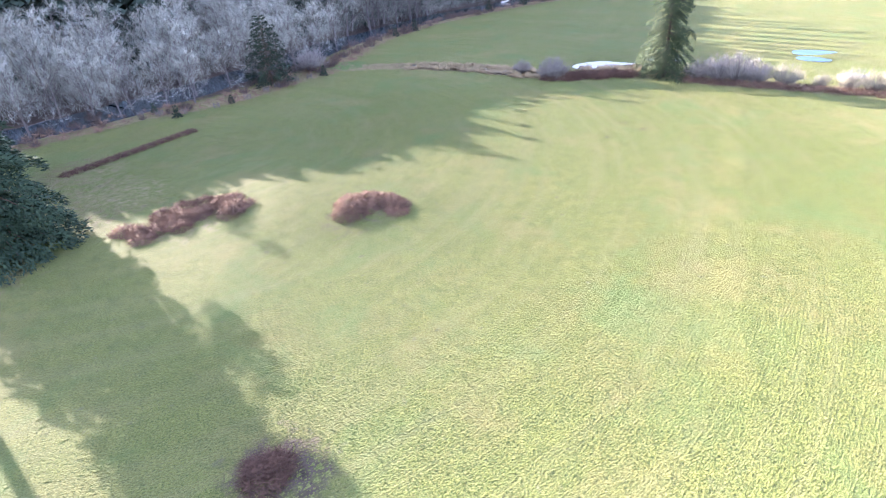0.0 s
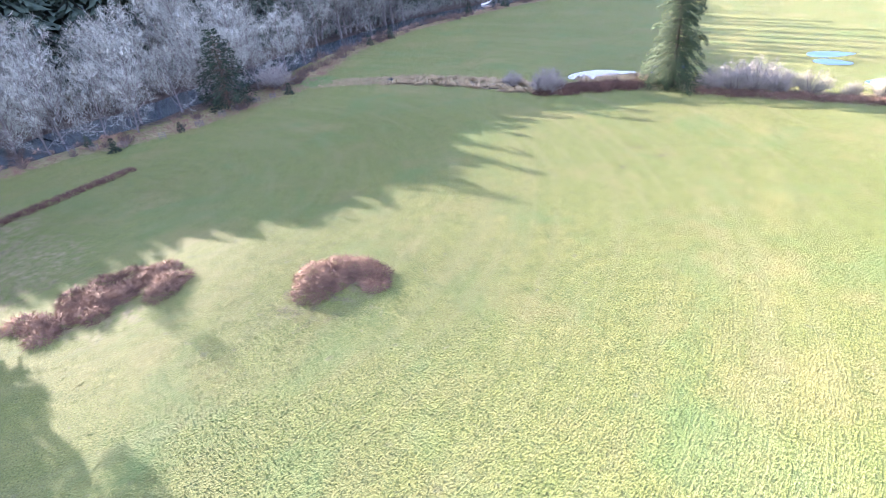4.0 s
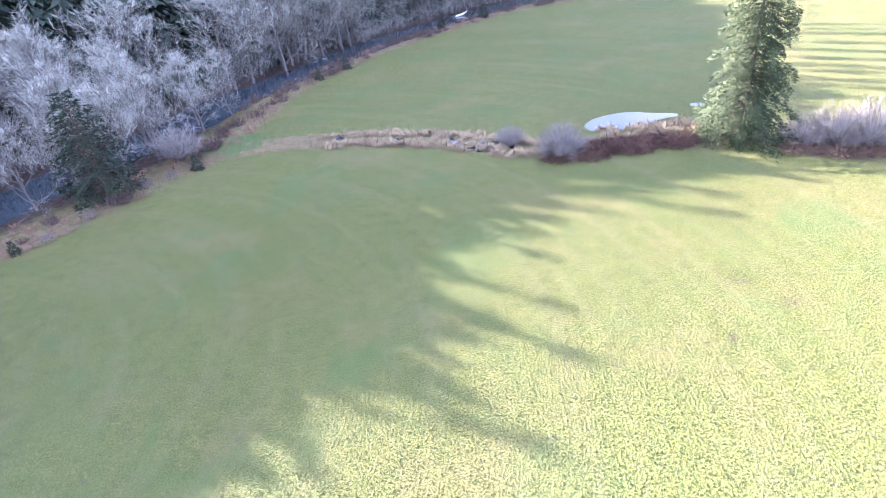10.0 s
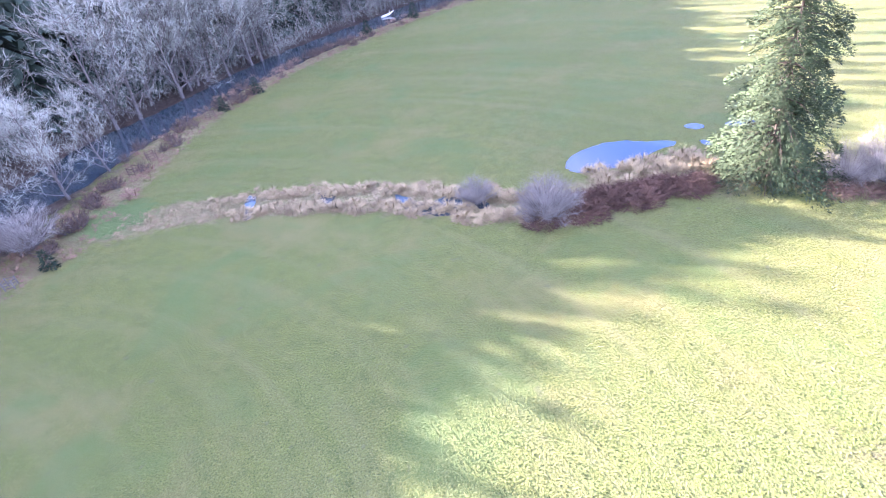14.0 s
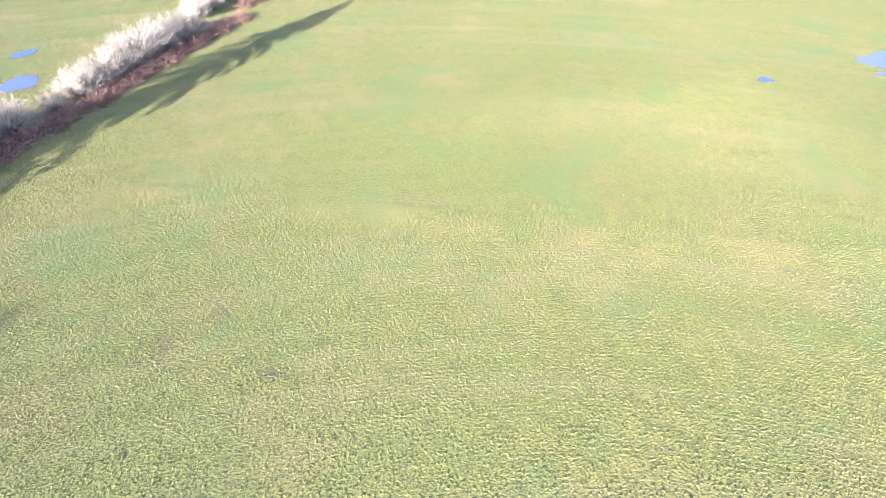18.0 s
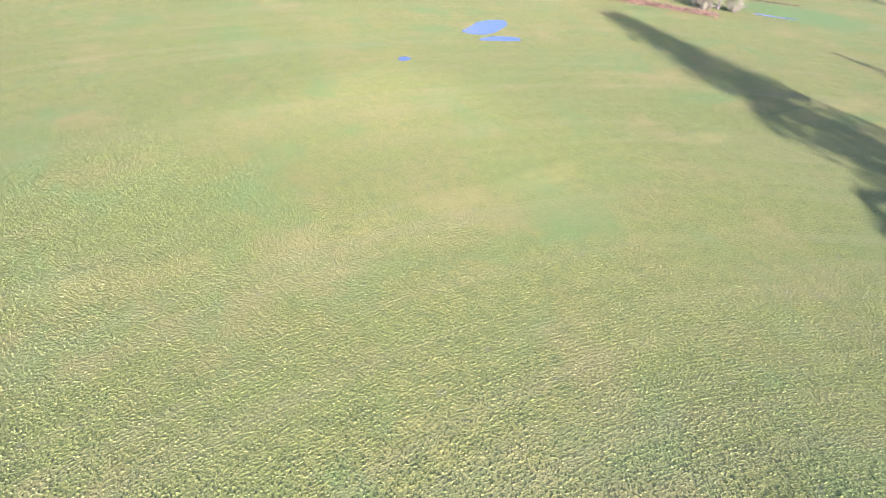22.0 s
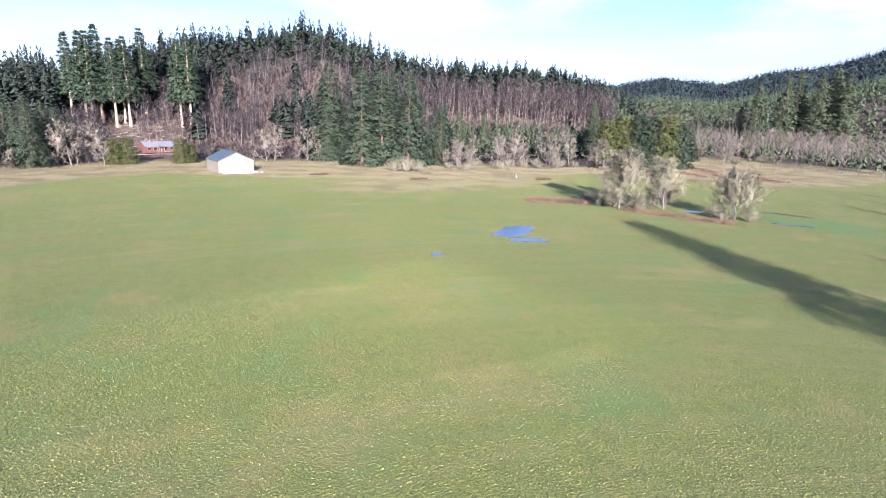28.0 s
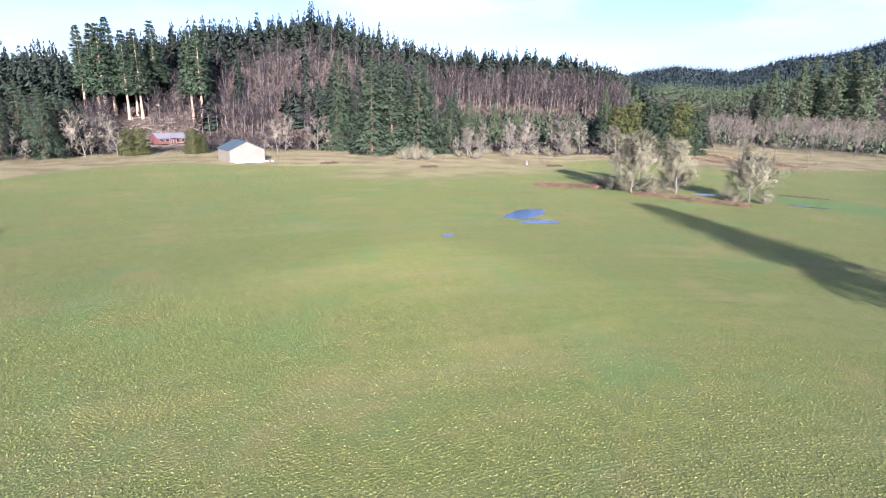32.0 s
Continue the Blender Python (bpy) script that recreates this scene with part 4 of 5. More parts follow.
blades("riverbank_sedge", spots, mat("brown_sedge", (0.27, 0.175, 0.115), (0.165, 0.105, 0.07), 0.7, island=0.35), "brown dead sedge and brush along the riverbank", 72, per=30, length=0.7, width=0.10)

# ---- brambles ----
thicket("bramble_bush", [(-12.2, 54.2, 2.0, 1.3), (-12.2, 56.2, 2.2, 1.5), (-10.8, 55.6, 1.8, 1.3), (-10.4, 57.3, 2.1, 1.3), (-8.6, 57.3, 2.0, 0.9), (-7.2, 56.3, 1.8, 0.6), (-6.8, 55.0, 1.4, 0.42)], BRAMBLE, "horseshoe-shaped reddish-brown bramble bush on the pasture", "bush", 61, canes=320, length=0.5, width=0.04)
lumps = [(-26.0 - 11.2 * t + rng.normal(0, 0.6), 58.1 - 6.6 * t + rng.normal(0, 1.5), rng.uniform(0.8, 1.7), rng.uniform(0.6, 1.4) * (1 - 0.35 * t)) for t in np.linspace(0, 1, 24)]
thicket("bramble_bank", lumps, BRAMBLE, "long low bank of reddish-brown brambles on the pasture", "bush", 62, canes=200, length=0.7, width=0.05)
thicket("dead_weed_patch", [(-31.5, 58.6, 1.5, 1.0), (-33.5, 57.4, 1.6, 1.0), (-35.5, 55.6, 1.4, 0.8), (-31.4, 52.4, 1.3, 1.0), (-34, 51.4, 1.2, 0.9)], DARKBRAMBLE, "patch of dark grey-brown dead weeds by the brambles", "weeds", 66, canes=200, length=0.6)
thicket("dark_bush", [(-10.3, 20.9, 1.5, 1.6), (-9.7, 21.6, 1.1, 1.8), (-11.1, 21.4, 0.9, 1.2)], DARKBRAMBLE, "dark leafless thorn bush in the big fir's shade", "bush", 63, canes=420, length=0.7, width=0.035)
thicket("creek_bramble", [(16.5 + 1.5 * i, 114.6 + 0.9 * math.sin(i * 1.7) + (0.12 * i), 1.9, 1.3) for i in range(12)] + [(20 + 2 * i, 117, 1.6, 1.2) for i in range(6)], DARKBRAMBLE, "dark red-brown bramble thicket on the creek bank", "bush", 64, canes=130, length=0.9, width=0.06)
thicket("ditch_weeds", [(-57 + 0.75 * i, 69 + 1.38 * i, 1.15, 0.45) for i in range(14)], DARKBRAMBLE, "straight dark strip of dead weeds in a ditch", "weeds", 67, canes=160, length=0.5)

# ---- creek hedge ----
lilac = [shrub(70 + i, 4.9, 3.2, TWIG_LILAC, "bare_shrub", "lilac-grey leafless shrub of the creek hedge", stems=100, per=34, tw=0.018) for i in range(2)]
pale = [shrub(74 + i, 4.2, 3.0, LICHEN, "bare_shrub", "pale lichen-covered leafless shrub of the creek hedge", stems=70, per=26, tw=0.03) for i in range(3)]
for i, (x, y, s) in enumerate(((46.4, 114.6, 0.82), (49.8, 113.8, 1.0), (53.2, 113, 1.15), (56.2, 112, 0.86))):
    place(lilac[i % 2], *east(x, y), 70 * i, s, group="creek hedge")
for i, (x, y, s) in enumerate(((60.8, 111.2, 0.95), (66.2, 109.2, 0.55), (70.2, 107.8, 0.85), (73.8, 106.9, 0.85), (76.8, 106.2, 0.95), (79.8, 105.6, 1.0), (83, 104.6, 1.1), (86.2, 103.8, 1.05), (89.5, 102.6, 0.95), (93, 101.6, 0.8), (101, 103, 0.8), (106, 102, 0.9), (112, 101, 0.9))):
    place(pale[i % 3], *east(x, y), 70 * i, s, group="creek hedge")
pondside = shrub(79, 4.4, 2.9, TWIG_LILAC, "bare_shrub", "round pale grey leafless shrub beside the pond", stems=120, per=34, tw=0.02)
pondside.matrix_world = pose(17.2, 115.2, 0)
place(lilac[0], 11.4, 121, 10, 0.6, label="small grey leafless shrub among the creek tussocks")
for k in range(7):
    thicket("hedge_bramble", [(*east(44.5 + 2.1 * i, 112.6 - 0.62 * i + 0.5 * math.sin(i * 2.1)), 1.5, 1.1) for i in range(4 * k, 4 * k + 4)], BRAMBLE, "reddish-brown brambles under the creek hedge", "bush", 400 + k, canes=110, length=0.9, width=0.06)
for k in range(3):
    thicket("hedge_bramble", [(*east(108 + 2.4 * i, 97 - 0.9 * i), 1.6, 1.0) for i in range(3 * k, 3 * k + 3)], BRAMBLE, "reddish-brown brambles past the hedge's end", "bush", 410 + k, canes=70, length=1.0, width=0.08)

# ---- tree guards on the riverbank ----
POST = mat("weathered_wood", (0.20, 0.185, 0.17), (0.13, 0.118, 0.105), 4, bump=0.3, bscale=20)
RUST = mat("rusty_brown_stakes", (0.16, 0.11, 0.085), (0.10, 0.07, 0.055), 4)


def tree_guard(material, label):
    """A square guard of four stakes with three slats on each side, leaning a little."""
    ob = thing("tree_guard", Matrix(), label, "tree guard")
    st = Mesh()
    st.box(-0.05, -0.05, -0.1, 0.05, 0.05, 1.5)
    st = st.make("stake", material)
    sl = Mesh()
    sl.box(-0.72, -0.02, -0.04, 0.72, 0.02, 0.04)
    sl = sl.make("slat", material)
    for x in (-0.65, 0.65):
        for y in (-0.65, 0.65):
            o = part("stake", st, material, ob)
            o.location = (x, y, 0)
    for k in range(4):
        for z in (0.4, 0.85, 1.3):
            o = part("slat", sl, material, ob)
            a = k * math.pi / 2
            o.location, o.rotation_euler = (0.72 * math.sin(a), -0.72 * math.cos(a), z), (0, 0, a)
    return ob


guard = tree_guard(POST, "weathered slatted wooden guard round a sapling")
for i, (x, y) in enumerate(((-53, 97), (-48, 100.4), (-44, 106), (-42, 111.4), (-40.8, 114.7), (-38.2, 119.6), (-35.6, 121.7), (-61, 96), (-57.5, 96.5))):
    place(guard, x - 0.6, y + 0.4, 31 * i, 0.7, group="riverbank tree guards")
guard2 = tree_guard(RUST, "dark brown slatted guard on the riverbank")
for i, (x, y) in enumerate(((-28.8, 159), (-26.4, 163.5), (-24.5, 168), (-19, 178.5), (-17, 182), (-12, 193), (-7, 201), (-30, 152), (-31, 147), (0, 209), (-21.5, 174))):
    place(guard2, x - 0.8, y + 0.6, 31 * i, 0.85, group="riverbank tree guards")
small_fir = fir_tree(81, 3.0, 1.2, FIR_DARK, FIRBARK, "young_fir", "small dark young fir on the riverbank", whorls=12, per=6, sprays=8, size=0.8)
for i, (x, y, s) in enumerate(((-23.5, 171.5, 0.9), (-18.5, 179.5, 1.1), (5, 218, 1.2), (18.5, 229.5, 1.4), (-33.5, 124.6, 0.8), (-54, 95.6, 0.8), (-60, 98.5, 0.7), (-47, 104, 0.6))):
    place(small_fir, x, y, 50 * i, s, group="riverbank young firs")
log = thing("driftwood_log", pose(12, 238, 0.2, 0, 0, 30), "bleached white driftwood log at the river's edge", "log")
m = Mesh()
m.tube([(-2.2, 0, 0), (-0.8, 0.15, 0.12), (0.8, 0.05, 0.35), (2.2, -0.1, 1.0)], [0.38, 0.34, 0.28, 0.12], 8)
m.tube([(0.6, 0.05, 0.3), (1.0, 0.5, 0.9), (1.2, 0.7, 1.4)], [0.14, 0.1, 0.04], 6)
part("stem", m, mat("bleached_wood", (0.72, 0.69, 0.64), (0.55, 0.52, 0.47), 3, bump=0.4), log)
pole = thing("marker_pole", pose(37, 241.5, 0), "thin white marker pole at the field's corner", "pole")
m = Mesh()
m.tube([(0, 0, -0.2), (0.03, 0, 2), (0.06, 0, 4.2)], [0.09, 0.08, 0.07], 8)
part("shaft", m, mat("white_pole", (0.7, 0.7, 0.7), (0.5, 0.5, 0.5), 2), pole)

RUSTTWIG = mat("russet_twigs", (0.155, 0.105, 0.078), (0.085, 0.058, 0.045), 0.8, island=0.3)
brush = [shrub(84 + i, 1.7, 1.2, RUSTTWIG, "bare_shrub", "small russet leafless shrub on the riverbank", stems=26, per=14, tw=0.03) for i in range(3)]
for i in range(110):
    q, nrm = along(FIELD_EDGE, rng.uniform(35, 330))
    x, y = q + nrm * rng.uniform(1.2, 9.0)
    place(brush[i % 3], x, y, 50 * i, rng.uniform(0.45, 1.25), group="riverbank brush")
for ob in brush:
    drop_thing(ob)

for ob in bares + backs + darkfirs + lilac + pale + [guard, guard2, small_fir]:
    drop_thing(ob)


# ================= the east side: farm, creek trees, wooded ridge, on its own axes =================
west_things = set(scene.collection.objects)
LAND = land
land, gz = hills, lambda x, y: float(hills(x, y))
WHITE = mat("white_boards", (0.20, 0.178, 0.148), (0.165, 0.147, 0.123), 0.5, rough=0.6)
GREYWALL = mat("pale_grey_boards", (0.62, 0.62, 0.60), (0.52, 0.52, 0.50), 0.5, rough=0.7)
ROOF = mat("blue_grey_metal_roof", (0.060, 0.088, 0.098), (0.042, 0.062, 0.070), 0.6, rough=0.5)
SHINGLE = mat("grey_shingles", (0.17, 0.17, 0.19), (0.12, 0.12, 0.135), 2.0)
RED = mat("red_siding", (0.14, 0.055, 0.050), (0.10, 0.042, 0.038), 0.8)
GLASS = mat("dark_window", (0.03, 0.035, 0.04), (0.02, 0.02, 0.025), 1, rough=0.08, spec=0.6)
DARKWOOD = mat("dark_boards", (0.12, 0.10, 0.09), (0.08, 0.065, 0.055), 2)


def box_part(name, parent, material, x0, y0, z0, x1, y1, z1, label=""):
    m = Mesh()
    m.box(x0, y0, z0, x1, y1, z1)
    return part(name, m, material, parent, label)


def gabled(ob, w, d, eave, ridge, wall, roof, over=0.45, thick=0.16):
    """Four walls with two gables under a pitched roof; the ridge runs along y."""
    h = w / 2
    for sx in (-1, 1):
        box_part("wall", ob, wall, sx * h - 0.1, -d / 2, -0.2, sx * h + 0.1, d / 2, eave)
    for sy in (-1, 1):
        m = Mesh()
        y0, y1 = sy * d / 2 - 0.1, sy * d / 2 + 0.1
        p = [(-h - 0.1, -0.2), (h + 0.1, -0.2), (h + 0.1, eave), (0, ridge), (-h - 0.1, eave)]
        m.add([(x, y0, z) for x, z in p] + [(x, y1, z) for x, z in p], [(0, 1, 2, 3, 4), (9, 8, 7, 6, 5)] + [(i, i + 5, (i + 1) % 5 + 5, (i + 1) % 5) for i in range(5)])
        part("gable_wall", m, wall, ob)
    slope = (ridge - eave) / h
    for sx in (-1, 1):
        m = Mesh()
        xe, ze = sx * (h + over), eave - over * slope + 0.12
        yy = d / 2 + over
        m.add([(0, -yy, ridge + 0.12), (xe, -yy, ze), (xe, yy, ze), (0, yy, ridge + 0.12), (0, -yy, ridge + 0.12 + thick), (xe, -yy, ze + thick), (xe, yy, ze + thick), (0, yy, ridge + 0.12 + thick)],
              [(0, 1, 2, 3), (7, 6, 5, 4), (0, 4, 5, 1), (1, 5, 6, 2), (2, 6, 7, 3), (3, 7, 4, 0)])
        part("roof_panel", m, roof, ob)


# barn: its gable faces the pasture
barn = thing("barn", pose(206.0, 16.6, 0, 0, 0, 92.4), "white barn with a blue-grey metal roof beside the pasture", "barn")
gabled(barn, 12.0, 13.0, 3.9, 6.7, WHITE, ROOF)
for i, y in enumerate((-4.5, 0, 4.5)):
    box_part("side_door", barn, GREYWALL, -6.2, y - 1.4, 0, -6.11, y + 1.4, 2.8)
box_part("ridge_cap", barn, ROOF, -0.25, -6.95, 6.92, 0.25, 6.95, 7.02)
box_part("skirting", barn, GREYWALL, -6.05, 6.62, -0.1, 6.05, 6.68, 0.35)
SHEET = mat("white_sheeting", (0.45, 0.44, 0.42), (0.3, 0.29, 0.27), 1.5)
for i in range(8):
    b = thing("white_bale", pose(193.5 + 0.6 * math.sin(i * 1.7), 9.5 + 1.75 * i, 0, 0, 0, 12 * i), "low white wrapped bale beside the barn", "bale", "bales by the barn")
    m = Mesh()
    m.tube([(-0.8, 0, 0.32), (-0.75, 0, 0.32), (0.75, 0, 0.32), (0.8, 0, 0.32)], [0.3, 0.36, 0.36, 0.3], 10)
    part("wrap", m, SHEET, b)

# farmhouse
house = thing("farmhouse", pose(285, 27.0, gz(285, 27.0), 0, 0, 15), "long red single-storey farmhouse with a grey shingle roof", "house")
gabled(house, 7.4, 12.6, 2.5, 4.4, RED, SHINGLE, over=0.5)
for i, (y, w) in enumerate(((-4.9, 1.4), (-2.4, 1.1), (2.3, 1.6), (4.9, 1.2))):
    wob = box_part("window", house, WHITE, -3.86, y - w / 2 - 0.1, 0.9, -3.8, y + w / 2 + 0.1, 2.2)
    box_part("pane", wob, GLASS, -3.89, y - w / 2, 1.0, -3.865, y + w / 2, 2.1)
box_part("front_door", house, WHITE, -3.88, -0.6, 0, -3.8, 0.4, 2.1)
box_part("porch_post", house, WHITE, -5.1, -1.3, 0, -4.95, -1.15, 2.5)
box_part("porch_post", house, WHITE, -5.1, 1.0, 0, -4.95, 1.15, 2.5)
box_part("porch_roof", house, SHINGLE, -5.4, -1.6, 2.5, -3.8, 1.5, 2.65)
box_part("chimney", house, RED, -0.4, 1.5, 3.9, 0.4, 2.3, 5.3)
shed = thing("shed", pose(288, 17.5, gz(288, 17.5), 0, 0, 12), "small dark wooden garden shed beyond the farmhouse", "shed")
gabled(shed, 2.6, 3.0, 2.0, 2.8, DARKWOOD, SHINGLE, over=0.2, thick=0.08)
upole = thing("utility_pole", pose(279, 27.5, gz(279, 27.5)), "pale wooden utility pole in front of the farmhouse", "pole")
m = Mesh()
m.tube([(0, 0, -0.2), (0, 0, 4), (0, 0, 8.4)], [0.12, 0.1, 0.08], 8)
part("shaft", m, BARK, upole)
box_part("crossarm", upole, BARK, -0.06, -0.9, 7.6, 0.06, 0.9, 7.75)

# ---- trees near the farm ----
cedar = [fir_tree(200 + i, 10.0, 3.6, CEDAR, FIRBARK, "cedar_tree", "dense yellow-green cedar by the farm", "cedar tree", whorls=30, per=8, sprays=30, clear=0.01, taper=2.6, ragged=0.2, droop=0.1, size=0.6) for i in range(2)]
for i, (x, y, s) in enumerate(((239.5, 49.0, 0.95), (240, 44.2, 1.0), (238, 26.2, 0.98), (239.6, 22.6, 0.8))):
    place(cedar[i % 2], x, y, 60 * i, s, group="farm cedars")
for ob in cedar:
    drop_thing(ob)
firs = [fir_tree(210 + i, 30.0, 7.0, FIR, FIRBARK, "fir_tree", "tall green fir at the foot of the ridge", whorls=36, per=8, sprays=22, clear=0.02, taper=1.15, ragged=0.36, droop=0.32, size=1.1) for i in range(3)]
for i, (x, y, s) in enumerate(((247, 72, 0.7), (246, 65, 0.68), (248, 77, 0.66), (252, 69, 0.76), (250, 61, 0.6), (258, 80, 0.9), (256, 86, 0.85), (207, -37, 1.25), (206, -46, 1.3), (201, -56, 1.3), (205, -62, 1.15), (215, -42, 1.35), (214, -54, 1.3), (199, -72, 0.85), (236, -36, 1.45), (250, -48, 0.9),
                               (232, -33, 0.8), (236, 73, 0.82), (176, -148, 0.75), (158, -205, 0.7), (230, 92, 0.8))):
    place(firs[i % 3], x, y, 47 * i, s, group="firs at the ridge's foot")
for ob in firs:
    drop_thing(ob)
VALLEYFIR = mat("valley_fir_needles", (0.062, 0.082, 0.042), (0.034, 0.048, 0.026), 0.5, island=0.15, rough=0.85)
spire = [fir_tree(215 + i, 30.0, 5.6 + 0.6 * i, VALLEYFIR, FIRBARK, "fir_tree", "towering conical green fir across the valley", whorls=40, per=8, sprays=18, clear=0.02, taper=0.95, ragged=0.3, droop=0.3, size=1.4) for i in range(2)]
for i, (a, r0, h) in enumerate(((156.4, 380, 41), (155.2, 392, 28), (158.5, 428, 49), (159.3, 440, 50), (161.0, 430, 50), (161.9, 436, 53), (162.8, 428, 49), (142.2, 300, 27), (131.2, 290, 20), (128.6, 270, 24))):
    place(spire[i % 2], CX + r0 * math.sin(radians(a)), CY + r0 * math.cos(radians(a)), 47 * i, h / 30.0, group="conical firs across the valley")
for ob in spire:
    drop_thing(ob)
broad = [fir_tree(220 + i, 20.0, 7.0, FIR if i else CEDAR, FIRBARK, "cypress_tree", "broad dense evergreen beyond the creek" if i else "broad yellow-green evergreen beyond the creek", "evergreen tree", whorls=32, per=8, sprays=26, clear=0.01, taper=2.4, ragged=0.22, droop=0.05, size=1.1) for i in range(2)]
for i, (x, y, s) in enumerate(((172, -153, 1.05), (166.5, -158, 1.15), (161, -163, 1.2), (156, -166, 1.18), (150, -169, 1.2), (146, -172, 1.05))):
    place(broad[(0, 0, 1, 1, 0, 1)[i]], x, y, 47 * i, s, group="evergreens beyond the creek")
for ob in broad:
    drop_thing(ob)

# ---- creek trees on the pasture ----
trio = [bare_tree(230 + i, h, sp, BARK, TWIG_PALE, "bare_tree", lab, limbs=34, fork=0.03, dens=1.9, tw=0.075, lean=0.12)
        for i, (h, sp, lab) in enumerate(((13.5, 6.6, "tall round lichen-pale leafless tree by the creek"), (12.5, 5.6, "slender lichen-pale leafless tree by the creek"), (9.5, 6.4, "crooked spreading leafless tree by the creek")))]
for ob, (x, y) in zip(trio, ((84.5, -42.0), (78.5, -52.0), (62.3, -54.5))):
    ob.matrix_world = pose(x, y, 0)
cshrub = [shrub(240 + i, 4.0, 3.4, TWIG_PALE, "bare_shrub", "pale leafless shrub by the creek and field edge", stems=34, per=16, tw=0.075) for i in range(3)]
for i, (x, y, s) in enumerate(((94, -45, 0.8), (98, -47, 0.75), (90, -42, 0.7), (88, -44, 0.8), (82, -46, 0.7), (66, -53, 0.8), (59, -55, 0.7), (64, -51, 0.5),
                               (183, -38, 1.2), (180, -41, 1.3), (178, -45, 1.2), (185, -44, 1.3))):
    place(cshrub[i % 3], x, y, 61 * i, s, group="creek and edge shrubs")
thicket("red_brush", [(82 - 2.2 * i, -41.5 - 0.55 * i, 1.5, 0.9) for i in range(11)], BRAMBLE, "low rust-red brush along the creek", "bush", 251, canes=60, length=0.9, width=0.08)
thicket("red_brush", [(104 - 1.9 * i, -32 - 1.7 * i, 2.2, 1.1) for i in range(6)], BRAMBLE, "rust-red brush patch at the creek's bend", "bush", 252, canes=60, length=0.9, width=0.08)
thicket("ditch_weeds", [(62.5 - 1.4 * i, -71.3 - 0.55 * i, 0.8, 0.35) for i in range(7)], DARKBRAMBLE, "dark strip of dead weeds in the creek ditch", "weeds", 253, canes=80, length=0.5)
for i, (x, y) in enumerate(((180.5, -5.5), (156, -30.5), (138, -72))):
    thicket("weed_patch", [(x, y - 2, 1.8, 0.5), (x, y + 1, 1.8, 0.5)], DARKBRAMBLE, "low brown weed patch at the pasture's far edge", "weeds", 254 + i, canes=40, length=0.7, width=0.1)
for i, (x, y) in enumerate(((124, -150), (112, -154), (99, -160), (132, -176), (120, -185))):
    thicket("red_brush", [(x + 3 * k, y - 1.5 * k + 1.2 * math.sin(k * 2 + i), 2.2, 0.7) for k in range(-2, 3)], BRAMBLE, "low rust-red brush on the rough meadow", "bush", 270 + i, canes=22, length=1.1, width=0.14)
stump = thing("tree_stump", pose(146, -67, 0), "pale weathered stump at the pasture's edge", "stump")
m = Mesh()
m.tube([(0, 0, -0.2), (0.05, 0, 0.5), (0, 0.1, 1.2), (0.1, 0.1, 1.7)], [0.8, 0.5, 0.35, 0.15], 9)
part("stem", m, BARK, stump)

# ---- bare trees and brush at the ridge's foot ----
SUNTWIG = mat("sunlit_pale_twigs", (0.20, 0.18, 0.142), (0.12, 0.106, 0.083), 0.6, island=0.25)
footbare = [bare_tree(260 + i, 12.0, 5.0, BARK, SUNTWIG, "bare_tree", "pale leafless tree at the pasture's far edge", limbs=13, fork=0.04, dens=0.75, tw=0.20) for i in range(3)]
fb = [(238, 62), (240, 66), (234, 79), (241, 83), (236, 88), (238, 52), (248, 57), (250, 54), (244, 60), (236, -7), (238, -11), (234, -20), (233, -24), (232, -29), (240, -3), (190, -68), (188, -73), (186, -78)]
for i in range(46):
    t = i / 45
    fb.append((float(np.interp(t, [0, 0.45, 0.75, 1], [196, 176, 172, 158])) + rng.normal(0, 11), float(np.interp(t, [0, 0.45, 0.75, 1], [-82, -128, -225, -300])) + rng.normal(0, 8)))
for i in range(26):
    fb.append((rng.uniform(120, 195), rng.uniform(-410, -320)))
for i, (x, y) in enumerate(fb):
    place(footbare[i % 3], x, y, 83 * i, rng.uniform(0.4, 1.3), group="leafless trees at the far edge")
for i in range(40):
    t = i / 39
    x, y = float(np.interp(t, [0, 0.4, 0.7, 1], [190, 172, 160, 128])) + rng.normal(0, 9), float(np.interp(t, [0, 0.4, 0.7, 1], [-70, -120, -205, -262])) + rng.normal(0, 4)
    place(cshrub[i % 3], x, y, 61 * i, rng.uniform(0.4, 1.2), group="creek and edge shrubs")
for ob in footbare + cshrub:
    drop_thing(ob)

# paddock fence
fence = thing("paddock_fence", pose(147, -209.6, 0, 0, 0, -38.5), "pale post-and-rail paddock fence beyond the creek", "fence")
m = Mesh()
m.box(-0.12, -0.12, -0.1, 0.12, 0.12, 1.6)
postmesh = m.make("post", POST)
for i in range(30):
    o = part("post", postmesh, POST, fence)
    o.location = (0.66 * i / 29, -31.0 * i / 29, 0)
for z in (0.6, 1.2):
    m = Mesh()
    m.add([(-0.03, 0, z), (-0.03, 0, z + 0.16), (0.63, -31, z), (0.63, -31, z + 0.16), (0.05, 0, z), (0.05, 0, z + 0.16), (0.71, -31, z), (0.71, -31, z + 0.16)],
          [(0, 2, 3, 1), (5, 7, 6, 4), (1, 3, 7, 5), (4, 6, 2, 0), (0, 1, 5, 4), (2, 6, 7, 3)])
    part("rail", m, POST, fence)

